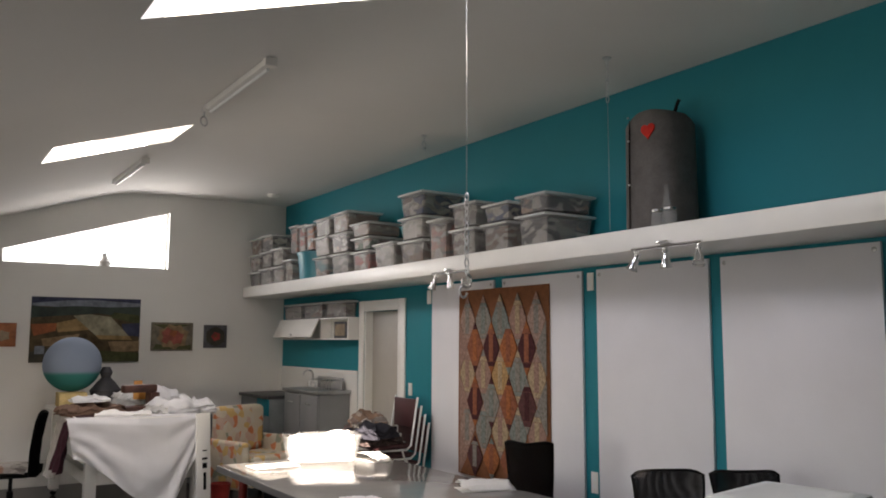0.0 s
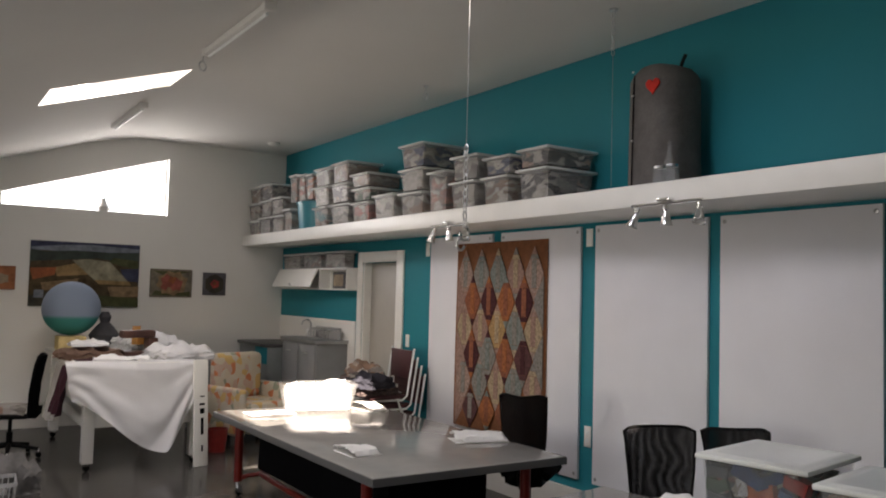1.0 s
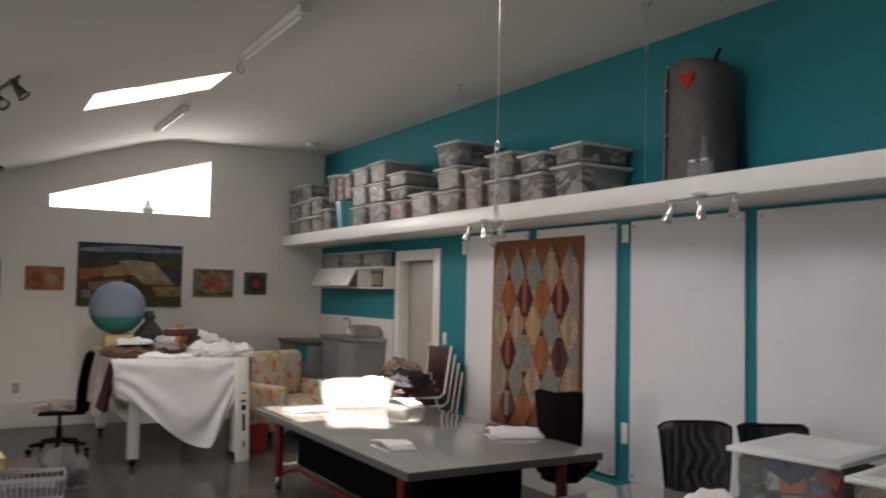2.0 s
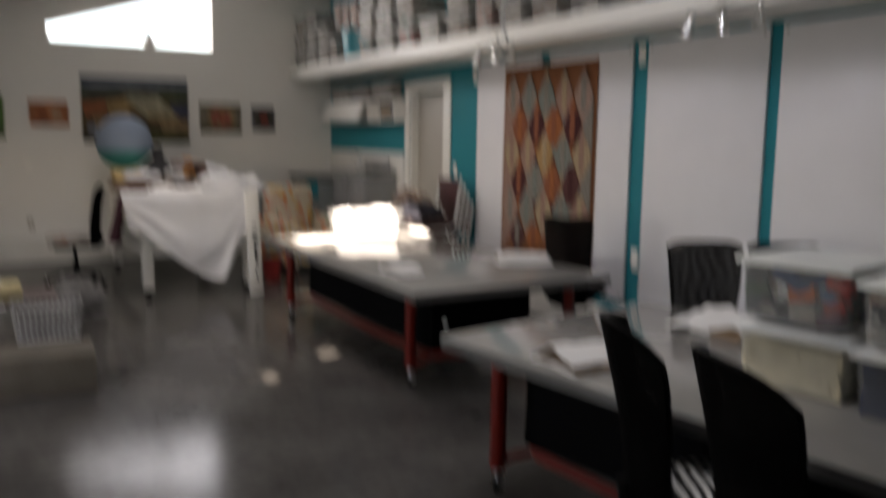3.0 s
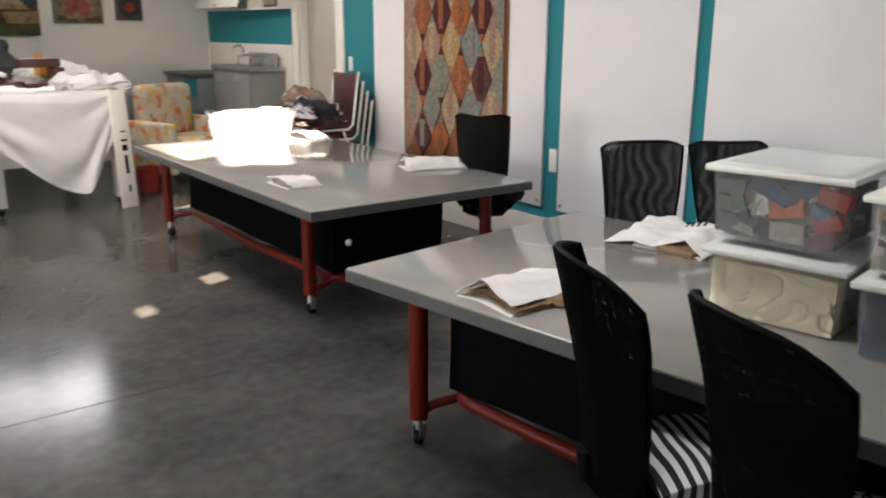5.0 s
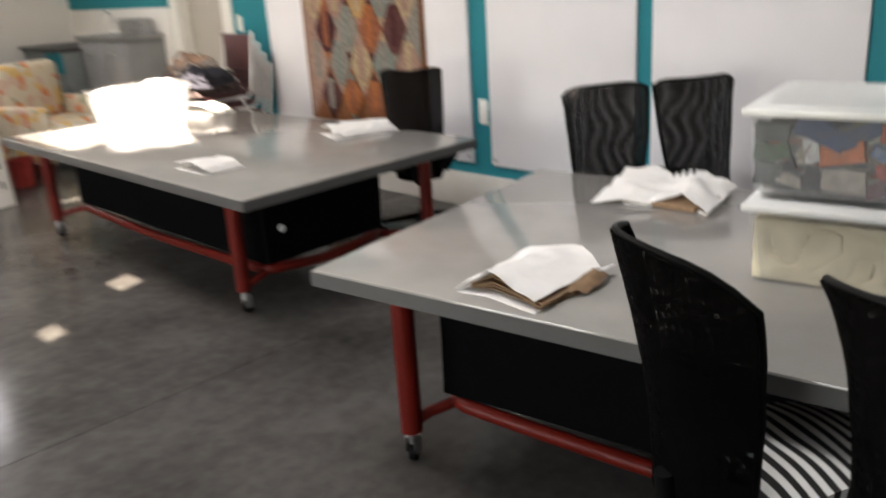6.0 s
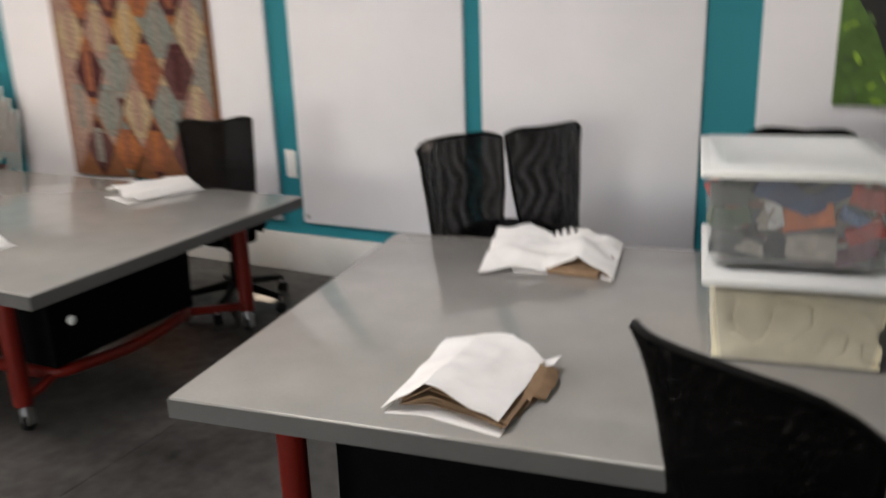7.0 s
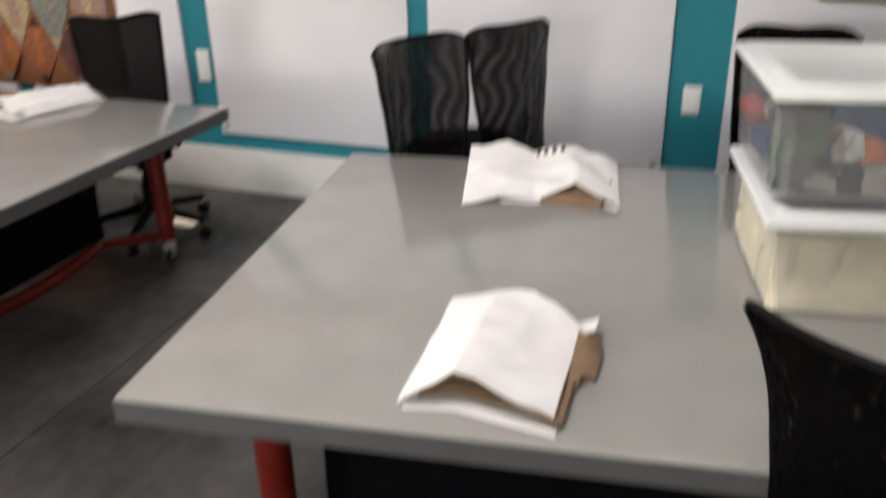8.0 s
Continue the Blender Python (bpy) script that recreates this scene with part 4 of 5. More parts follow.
# side, core, tips of each kind of long diamond
QMIX = {"p": ("pink", "grey", "rose"), "q": ("rose", "cream", "grey"), "g": ("grey", "teal", "pink"), "b": ("teal", "grey", "cream"), "c": ("cream", "rose", "pink"), "y": ("gold", "cream", "rose"),
        "m": ("maroon", "rust", "orange"), "n": ("plum", "maroon", "grey"), "o": ("orange", "rust", "teal"), "r": ("rust", "orange", "maroon"), "t": ("grey", "teal", "maroon"), "d": ("plum", "grey", "maroon")}
cw, rh = (QY1 - QY0 - 0.06) / 5, 0.49
for i, row in enumerate(("pgbqp", "rmom", "cqybc", "mtrn", "pgcbq", "dorn", "gcpqb")):
    for j, c in enumerate(row):
        yc = QY1 - 0.03 - cw * (j + (0.5 if i % 2 == 0 else 1.0))
        zc = QZ1 - 0.29 - rh / 2 * i
        hh, ww = rh * 0.48, cw * 0.46
        if zc - hh < QZ0:
            hh = zc - QZ0
        if hh < 0.06:
            continue
        x = min(quilt_at((QY1 - yc) / (QY1 - QY0), (zc - QZ0) / (QZ1 - QZ0)).x, EAST - 0.045) - 0.006 - 0.0045 * (i % 2)
        side, core, tip = (QC[q] for q in QMIX[c])

        def band(h0, h1, wide=1.0):
            """The slice of the long diamond between two shares of its height."""
            def half(h):
                return ww * wide * min(1.0, (1 - abs(h)) / 0.92)
            hs = [h0] + [h for h in (-0.08, 0.08) if h0 < h < h1] + [h1]
            return [(yc - half(h), zc + h * hh) for h in hs] + [(yc + half(h), zc + h * hh) for h in hs[::-1]]

        dm = part("diamond", prism_bm(band(-0.52, 0.52), "x", x, x + 0.004), side, quilt)
        part("strip", prism_bm([(yc - ww * 0.26, zc - hh * 0.51), (yc + ww * 0.26, zc - hh * 0.51), (yc + ww * 0.26, zc + hh * 0.51), (yc - ww * 0.26, zc + hh * 0.51)], "x", x - 0.002, x - 0.0005), core, dm)
        for sgn in (-1, 1):
            a, b = sorted((sgn * 0.53, sgn * 0.70))
            part("tip_band", prism_bm(band(a, b), "x", x, x + 0.004), core if sgn > 0 else side, dm)
            a, b = sorted((sgn * 0.71, sgn * 0.985))
            part("tip", prism_bm(band(a, b), "x", x, x + 0.004), tip, dm)
    if i % 2:
        # half diamonds fill the sides
        for yc, g, c in ((QY1 - 0.03, -1, "rose"), (QY0 + 0.03, 1, "grey")):
            zc, hh, ww = QZ1 - 0.29 - rh / 2 * i, rh * 0.46, cw * 0.47
            x = EAST - 0.0515
            pts = [(yc, max(QZ0, zc - hh)), (yc + g * ww, zc - hh * 0.14), (yc + g * ww, zc + hh * 0.14), (yc, zc + hh)]
            part("half_diamond", prism_bm(pts if g > 0 else pts[::-1], "x", x, x + 0.004), QC[c], quilt)


# ---- pictures on the north wall ----
def picture(name, label, x0, x1, z0, z1, base, patches, deep=0.025):
    p = thing(name, label, "picture", group="pictures on the white wall")
    y = NORTH - 0.002
    part("canvas", box_bm(x0, x1, y - deep, y, z0, z1, 0.003), base, p)
    for k, (m, pts) in enumerate(patches):
        out = [(x0 + (x1 - x0) * a, z0 + (z1 - z0) * b) for a, b in pts]
        part("painted_shape", prism_bm(out, "y", y - deep - 0.002 - 0.0012 * k, y - deep - 0.001 - 0.0012 * k), m, p)
    return p


def disc(cx, cz, r, n=14, squash=1.0, jag=0.0):
    return [(cx + (r + jag * (i % 2)) * math.cos(2 * math.pi * i / n), cz + (r + jag * (i % 2)) * squash * math.sin(2 * math.pi * i / n)) for i in range(n)]


P = {k: tone("paint_" + k, tuple(0.82 * q for q in c), 0.8, scale=7, fine=22, vary=0.55) for k, c in dict(sky=(0.20, 0.23, 0.27), hill=(0.04, 0.055, 0.045), ochre=(0.30, 0.17, 0.06), field=(0.36, 0.29, 0.17), dark=(0.05, 0.045, 0.03), rust=(0.30, 0.09, 0.03),
     green=(0.08, 0.14, 0.05), orange=(0.38, 0.14, 0.06), red=(0.42, 0.05, 0.04), sand=(0.33, 0.25, 0.17), leaf=(0.08, 0.17, 0.035), yellow=(0.42, 0.29, 0.03), black=(0.02, 0.02, 0.02), slate=(0.10, 0.10, 0.11)).items()}
P.update({k: tone("paint_" + k, c, 0.85, scale=9, fine=26, vary=0.5) for k, c in dict(umber=(0.085, 0.062, 0.036), mist=(0.17, 0.19, 0.225), pasture=(0.25, 0.23, 0.165), straw=(0.27, 0.18, 0.085), tan=(0.24, 0.165, 0.095), indigo=(0.045, 0.05, 0.085), olive=(0.07, 0.075, 0.035), dusk=(0.17, 0.15, 0.115), brick=(0.27, 0.085, 0.065)).items()})
picture("landscape_quilt", "wide landscape textile picture with fields and hills", 1.175, 2.435, 1.45, 2.24, P["umber"], [
    (P["mist"], [(0, 0.86), (0.5, 0.84), (1, 0.87), (1, 1), (0, 1)]), (P["indigo"], [(0, 0.90), (0.3, 0.95), (0.55, 0.97), (1, 0.93), (1, 1), (0, 1)]),
    (P["hill"], [(0, 0.68), (0.3, 0.72), (0.6, 0.76), (1, 0.68), (1, 0.88), (0.72, 0.86), (0.4, 0.87), (0.12, 0.84), (0, 0.87)]),
    (P["olive"], [(0.70, 0.70), (1, 0.60), (1, 0.74), (0.75, 0.78)]), (P["indigo"], [(0.86, 0.42), (1, 0.40), (1, 0.62), (0.82, 0.60)]),
    (P["straw"], [(0.22, 0.60), (0.42, 0.68), (0.52, 0.50), (0.24, 0.46)]), (P["rust"], [(0.03, 0.40), (0.22, 0.48), (0.23, 0.60), (0.0, 0.58)]), (P["tan"], [(0.10, 0.36), (0.44, 0.44), (0.40, 0.30), (0.12, 0.24)]),
    (P["pasture"], [(0.37, 0.72), (0.53, 0.745), (0.72, 0.71), (0.93, 0.35), (0.62, 0.36)]), (P["straw"], [(0.58, 0.42), (0.90, 0.41), (0.93, 0.345), (0.62, 0.355)]),
    (P["tan"], [(0.70, 0.32), (1, 0.33), (1, 0.17), (0.74, 0.15)]), (P["olive"], [(0.40, 0), (1, 0), (1, 0.14), (0.62, 0.18), (0.45, 0.12)]), (P["dark"], [(0, 0), (0.38, 0), (0.34, 0.16), (0.16, 0.22), (0, 0.16)]),
    (P["mist"], [(0.045, 0.13), (0.13, 0.13), (0.13, 0.25), (0.045, 0.25)])], 0.015)
picture("flower_picture", "small muted picture of red flowers", 2.58, 3.115, 1.585, 1.952, P["dusk"], [(P["olive"], [(0.04, 0.06), (0.96, 0.05), (0.95, 0.22), (0.55, 0.14), (0.12, 0.24)]), (P["olive"], [(0.05, 0.93), (0.3, 0.78), (0.7, 0.84), (0.96, 0.93)]), (P["tan"], disc(0.52, 0.5, 0.33, 17, 1.15, 0.07)), (P["brick"], disc(0.40, 0.58, 0.13, 11, 1.5, 0.04)), (P["brick"], disc(0.60, 0.46, 0.15, 13, 1.3, 0.05)), (P["rust"], disc(0.52, 0.62, 0.08, 9, 1.3, 0.03)), (P["brick"], disc(0.34, 0.38, 0.08, 9, 1.3, 0.03))])
picture("rose_picture", "small dark square picture of a red rose", 3.262, 3.572, 1.622, 1.926, P["slate"], [(P["dark"], disc(0.5, 0.5, 0.40, 12, 1, 0.04)), (P["red"], disc(0.52, 0.5, 0.17, 10, 1, 0.04)), (P["rust"], disc(0.5, 0.52, 0.08, 8))])
picture("poppy_picture", "small orange picture of poppies", 0.605, 1.03, 1.64, 1.92, P["orange"], [(P["rust"], disc(0.33, 0.52, 0.17, 10, 1.3, 0.04)), (P["sand"], disc(0.68, 0.46, 0.14, 10, 1.3, 0.05)), (P["orange"], disc(0.5, 0.6, 0.1, 9, 1.3))])
petals = disc(0.47, 0.50, 0.25, 26, 1.0, 0.11)
picture("sunflower_picture", "bright green canvas with one yellow sunflower", -0.06, 0.345, 1.49, 1.985, P["leaf"], [(P["yellow"], petals), (P["orange"], disc(0.47, 0.5, 0.17, 16, 1, 0.03)), (P["dark"], disc(0.47, 0.5, 0.11, 14)), (P["green"], [(0.7, 0.0), (1, 0.0), (1, 0.38), (0.85, 0.3)])], 0.03)
for z, nm in ((1.185, "light_switch"), (0.467, "wall_outlet")):
    wp = thing(nm, "small white wall plate on the white wall", "outlet", (0.565, NORTH - 0.001, z))
    part("plate", box_bm(-0.036, 0.036, -0.008, 0, -0.058, 0.058, 0.003), M_TRIM if nm == "light_switch" else M_DOOR, wp)
    part("toggle", box_bm(-0.008, 0.008, -0.014, -0.0085, -0.016, 0.016, 0.002, seg=1), M_TRIM, wp)

# green canvas on the board
gp = thing("animal_picture", "green leafy canvas with a plain dark animal shape", "picture")
part("canvas", box_bm(EAST - 0.052, EAST - 0.0275, 1.62, 2.235, 1.065, 1.78, 0.003), P["leaf"], gp)
for k, (m, pts) in enumerate(((P["black"], [(2.2, 1.77), (2.185, 1.5), (2.1, 1.36), (2.05, 1.24), (1.97, 1.22), (1.9, 1.36), (1.72, 1.42), (1.66, 1.77)]), (P["sand"], [(2.06, 1.5), (2.06, 1.56), (1.96, 1.57), (1.96, 1.5)]))):
    part("painted_shape", prism_bm(pts, "x", EAST - 0.054 - 0.0013 * k, EAST - 0.0527 - 0.0013 * k), m, gp)
P["lime"] = tone("paint_lime", (0.20, 0.34, 0.04), 0.8, scale=12)
for k in range(70):
    y, z = rnd(1.66, 2.21), 1.08 + rnd(0, 1) ** 1.5 * 0.34
    if abs(y - 2.0) < 0.11 and z > 1.22:
        continue
    a, r = rnd(0, 3.1), rnd(0.018, 0.035)
    pts = [(y + r * (math.cos(t) * math.cos(a) - 0.45 * math.sin(t) * math.sin(a)), z + r * (math.cos(t) * math.sin(a) + 0.45 * math.sin(t) * math.cos(a))) for t in [i * math.pi / 4 for i in range(8)]]
    part("painted_leaf", prism_bm(pts, "x", EAST - 0.0565 - 0.0001 * k, EAST - 0.0558 - 0.0001 * k), P[("green", "lime", "leaf")[k % 3]], gp)

# ---- kitchen corner ----
base = thing("sink_cabinet", "grey metal sink cabinet against the wall", "cabinet")
part("body", box_bm(3.98, EAST - 0.016, 9.14, 10.15, 0.06, 1.10, 0.005), mat("grey_panel", (0.21, 0.215, 0.22), 0.4, vary=0.06), base)
part("top", box_bm(3.95, EAST - 0.016, 9.11, 10.18, 1.10, 1.14, 0.005), M_STEEL, base)
part("plinth", box_bm(4.03, EAST - 0.016, 9.18, 10.12, 0, 0.06), M_BLACKP, base)
for y0, y1 in ((9.16, 9.64), (9.66, 10.13)):
    d = part("door", box_bm(3.962, 3.979, y0, y1, 0.10, 1.07, 0.003), mat("panel_front", (0.22, 0.225, 0.23), 0.4, vary=0.06), base)
    part("handle", tube_bm([(3.945, (y0 + y1) / 2 - 0.06, 0.98), (3.945, (y0 + y1) / 2 + 0.06, 0.98)], 0.006, 8), M_CHROME, d)
rack = thing("dish_rack", "dark grey metal rack standing at the sink back", "rack", (4.24, 9.55, 1.141))
part("back", box_bm(0.06, 0.08, -0.34, 0.34, 0, 0.14, 0.004), M_STEEL, rack)
for i in range(9):
    part("wire", tube_bm([(-0.08, -0.32 + i * 0.08, 0.005), (-0.08, -0.32 + i * 0.08, 0.10), (0.055, -0.32 + i * 0.08, 0.12)], 0.004, 6), M_CHROME, rack)
faucet = thing("faucet", "chrome swan-neck faucet on the sink", "faucet", (4.26, 9.95, 1.141))
part("spout", tube_bm([(0, 0, 0), (0, 0, 0.16), (-0.02, 0, 0.20), (-0.07, 0, 0.215), (-0.12, 0, 0.19), (-0.13, 0, 0.15)], 0.011, 10), M_CHROME, faucet)
for dy in (-0.08, 0.08):
    part("tap", lathe_bm([(0.02, 0), (0.012, 0.02), (0.012, 0.05), (0.024, 0.055), (0.02, 0.07)], 12, (0, dy, 0)), M_CHROME, faucet)
ctr = thing("low_counter", "dark topped counter in the room corner", "counter")
part("top", box_bm(3.76, EAST - 0.016, 10.2, NORTH - 0.035, 0.99, 1.03, 0.005), tone("dark_top", (0.06, 0.06, 0.062), 0.4), ctr)
part("body", box_bm(3.80, EAST - 0.016, 10.22, NORTH - 0.035, 0, 0.99, 0.004), tone("counter_grey", (0.20, 0.225, 0.23), 0.5, scale=3), ctr, "grey counter body")
part("apron", box_bm(3.785, 3.799, 10.22, 10.62, 0.78, 0.985, 0.002), M_TEAL, ctr, "teal painted strip under the top")

cab = thing("wall_cabinet", "open white wall cabinet with a lifted flap door", "cabinet")
cx, y0, y1, z0, z1 = 4.235, 8.945, 10.95, 1.735, 2.0
for b in ((cx, EAST - 0.002, y0, y1, z0, z0 + 0.018), (cx, EAST - 0.002, y0, y1, z1 - 0.018, z1), (cx, EAST - 0.002, y0, y0 + 0.018, z0 + 0.018, z1 - 0.018), (cx, EAST - 0.002, y1 - 0.018, y1, z0 + 0.018, z1 - 0.018), (cx, EAST - 0.002, 9.69, 9.708, z0 + 0.018, z1 - 0.018)):
    part("board", box_bm(*b), M_TRIM, cab)
part("back", box_bm(EAST - 0.008, EAST - 0.0025, y0 + 0.018, y1 - 0.018, z0 + 0.018, z1 - 0.018), M_TRIM, cab)
flap = part("flap_door", box_bm(-0.009, 0.009, -0.61, 0.61, -0.26, 0.0, 0.002), M_TRIM, cab, "white flap door hanging open")
flap.matrix_local = pose(cx - 0.012, 10.32, z1 - 0.004, 0, 26, 0)
part("knob", lathe_bm([(0.012, 0), (0.008, 0.012), (0.014, 0.02)], 10), M_CHROME, flap).matrix_local = pose(-0.01, 0, -0.23, 0, -90, 0)
pf = thing("small_frame", "small grey framed picture in the open cabinet", "frame", (4.33, 9.33, z0 + 0.0185))
part("frame", box_bm(-0.01, 0.01, -0.16, 0.16, 0, 0.20, 0.004), P["slate"], pf)
part("print", box_bm(-0.0135, -0.0115, -0.13, 0.13, 0.03, 0.17), P["sand"], pf)
for i, (y, f) in enumerate(((9.27, "pale"), (9.93, "grey"), (10.57, "pale"))):
    storage_box("clear plastic box of folded %s fabric on the cabinet" % f, (4.30, y, z1 + 0.001), 90, 0.58, 0.15, 0.19, MIXES[f], 0.88, M_MILKY, M_LIDC, "", 60 + i)

# ---- stacked chairs beside the door ----
M_MAROON = tone("maroon_vinyl", (0.065, 0.02, 0.022), 0.5, scale=4)
M_PRINT = tone("brown_print", (0.10, 0.07, 0.065), 0.8, scale=25, vary=0.8)
for i in range(4):
    sc = thing("stacked_chair", "maroon padded stacking chair with a pale tube frame", "chair", (4.045 - 0.045 * i, 7.52, 0.085 * i), 88, "stack of chairs by the door")
    part("seat", box_bm(-0.22, 0.22, -0.21, 0.21, 0.43, 0.475, 0.02), M_MAROON if i else M_PRINT, sc)
    part("backrest", box_bm(-0.21, 0.21, -0.265, -0.24, 0.62, 0.90, 0.01), M_MAROON, sc)
    for sx in (-0.225, 0.225):
        part("side_frame", tube_bm([(sx, 0.20, 0.0), (sx, 0.17, 0.42), (sx, -0.15, 0.42), (sx, -0.20, 0.46), (sx, -0.27, 0.92)], 0.011, 8), M_LID, sc, "pale metal tube")
        part("rear_leg", tube_bm([(sx, -0.10, 0.42), (sx, -0.25, 0.0)], 0.011, 8), M_LID, sc)
# ---- white table with drapes ----
WT = thing("white_table", "tall white wooden table on wheels", "table")
tx0, tx1, ty0, ty1, tz = 1.30, 2.47, 8.41, 10.6, 1.0
part("tabletop", box_bm(tx0, tx1, ty0, ty1, tz - 0.035, tz, 0.004), M_TRIM, WT)
for x in (tx0 + 0.07, tx1 - 0.12):
    for y in (ty0 + 0.07, ty1 - 0.1):
        part("leg", box_bm(x, x + 0.10, y, y + 0.10, 0.075, tz - 0.036, 0.004), M_TRIM, WT)
        part("caster", lathe_bm([(0.012, -0.014), (0.03, -0.012), (0.03, 0.012), (0.012, 0.014)], 14), M_BLACKP, WT).matrix_local = pose(x + 0.05, y + 0.05, 0.031, 90, 0, 20)
        part("caster_plate", box_bm(x + 0.02, x + 0.08, y + 0.02, y + 0.08, 0.05, 0.0745), M_CHROME, WT)
for x in (tx0 + 0.075, tx1 - 0.105):
    part("stretcher", box_bm(x, x + 0.08, ty0 + 0.172, ty1 - 0.102, 0.40, 0.52, 0.004), M_TRIM, WT)
part("stretcher", box_bm(tx0 + 0.172, tx1 - 0.122, ty0 + 0.08, ty0 + 0.11, 0.40, 0.52, 0.004), M_TRIM, WT)


def swag(u, v):
    x = tx0 - 0.05 - 0.07 * (1 - v) + (1.13 + 0.07 * (1 - v)) * u
    low = 0.66 - 0.50 * math.sin(min(1, u / 0.74) * math.pi / 2) ** 1.6 if u < 0.74 else 0.16 + 0.55 * ((u - 0.74) / 0.26) ** 1.2
    z = 1.012 + (low - 1.012) * v
    arc = v * 9 - 4.5 * math.sin(u * math.pi) * v
    y = ty0 - 0.012 - 0.10 * v * math.sin(u * math.pi) ** 0.7 - 0.03 * math.sin(arc * 2.2 + 1.5 * u) * v * math.sin(u * math.pi) ** 0.5 - 0.01 * noise.noise(Vector((u * 6, v * 6, 2)))
    if v < 0.08:
        y = ty0 - 0.012 + (0.08 - v) * 2.0
        z = 1.008
    return Vector((x, min(y, ty0 + 0.15), z))


solid("draped_cloth", sheet_bm(44, 44, swag, 0.003), M_LINEN, "white cloth hung in deep folds from the table front", "cloth", smooth=60)


def side_drape(name, label, y0, y1, low, m, seed):
    def f(u, v):
        y = y0 + (y1 - y0) * u
        z = tz + 0.006 + (low - tz) * v
        x = tx0 - 0.06 - 0.09 * v - 0.035 * math.sin(u * 14 + seed) * v - 0.02 * noise.noise(Vector((u * 4, v * 4, seed)))
        return Vector((x if v > 0.1 else tx0 + 0.2 - v * 2.1, y, z if v > 0.1 else tz + 0.006))
    return solid(name, sheet_bm(24, 24, f, 0.006), m, label, "cloth", smooth=60)


side_drape("hanging_garment", "dark maroon garment hung over the table side", 8.45, 8.85, 0.52, tone("maroon_cloth", (0.05, 0.018, 0.025)), 1)
side_drape("hanging_garment", "pale grey garment hung over the table side", 8.90, 9.3, 0.42, FILLS["pale"], 4)
lean = thing("leaning_board", "white slotted board leaning on the table leg", "board", (2.44, 8.14, 0), 0)
part("panel", box_bm(-0.075, 0.075, -0.012, 0.012, 0.0, 1.02, 0.004), M_TRIM, lean)
lean.matrix_world = pose(2.41, 8.30, 0.002, -4, 0, 14)
for z, h, w in ((0.66, 0.012, 0.05), (0.58, 0.02, 0.06), (0.50, 0.05, 0.05), (0.30, 0.16, 0.03), (0.14, 0.06, 0.02)):
    part("slot", box_bm(-w / 2 + 0.01, w / 2 + 0.01, -0.0145, -0.0125, z, z + h, 0.0008, seg=1), M_BLACKP, lean)

# things on the white table
def heap_bm(w, d, h, seed):
    bm = lumps_bm(w, d, h, seed, 12, 0.55)
    for v in bm.verts:
        r = max(abs(v.co.x) / w, abs(v.co.y) / d) * 2
        if v.co.z > 0.01:
            v.co.z *= 1 - 0.5 * r ** 3
            v.co.z += 0.03 * noise.noise(v.co * 9 + Vector((seed, 0, 0))) + 0.012 * noise.noise(v.co * 26)
        v.co.x *= 1 + 0.12 * noise.noise(Vector((v.co.y * 6, v.co.z * 6, seed)))
        v.co.y *= 1 + 0.12 * noise.noise(Vector((v.co.x * 6, v.co.z * 6, seed + 4)))
    return bm


def heap(label, x, y, z, w, d, h, m, turn, seed, name="folded_cloth"):
    return solid(name, heap_bm(w, d, h, seed), m, label, "fabric", at=pose(x, y, z, 0, 0, turn), smooth=60)


pile = thing("coat_pile", "heap of grey and brown printed clothes on the chairs", "clothes", (3.84, 7.52, 0.732), 88)
for i, (dx, dy, dz, f) in enumerate(((0, 0.02, 0, M_PRINT), (-0.10, 0.10, 0.07, FILLS["dark"]), (0.08, 0.06, 0.09, M_PRINT), (0.0, 0.10, 0.16, MIXES["brown"]))):
    part("garment", heap_bm(0.46 - 0.04 * i, 0.42 - 0.03 * i, 0.16, 30 + i), f, pile).matrix_local = pose(dx, dy, dz, 0, 0, 25 * i)

ZT = tz + 0.001
# no sun lands on these two bundles; their white stands in for it
heap("big white cloth bundle at the far table end", 2.22, 9.75, ZT, 0.60, 0.9, 0.24, M_LINEN, 5, 3)
heap("cloth bundle coloured white for a sunlit look, white table end", 2.30, 8.78, ZT, 0.56, 0.52, 0.17, M_LINEN, 12, 5)
heap("white paper pattern pile on the white table", 1.70, 8.60, ZT, 0.50, 0.26, 0.06, M_PAPER, -6, 7)
heap("dark folded quilt on the white table", 1.50, 9.05, ZT, 0.60, 0.36, 0.13, FILLS["brown"], 10, 9)
heap("white cloth folded on a dark quilt", 1.48, 9.05, ZT + 0.12, 0.36, 0.26, 0.06, M_LINEN, 4, 11)
ob = thing("carton", "small orange cardboard carton on the white table", "box", (2.02, 9.3, ZT + 0.11), 20)
part("body", box_bm(-0.055, 0.055, -0.05, 0.05, 0, 0.15, 0.003), tone("orange_card", (0.62, 0.30, 0.09)), ob)
part("flap", box_bm(-0.05, 0.05, 0.051, 0.054, 0.12, 0.19, 0.001, seg=1), tone("orange_card_in", (0.55, 0.28, 0.1)), ob)
ob = thing("craft_figure", "small dark carved ornament on the white table", "ornament", (1.86, 10.25, ZT), 0)
part("body", lathe_bm([(0.14, 0), (0.15, 0.10), (0.17, 0.16), (0.10, 0.25), (0.05, 0.30), (0.07, 0.36), (0.04, 0.42)], 14), tone("dark_clay", (0.03, 0.03, 0.035), 0.6), ob)
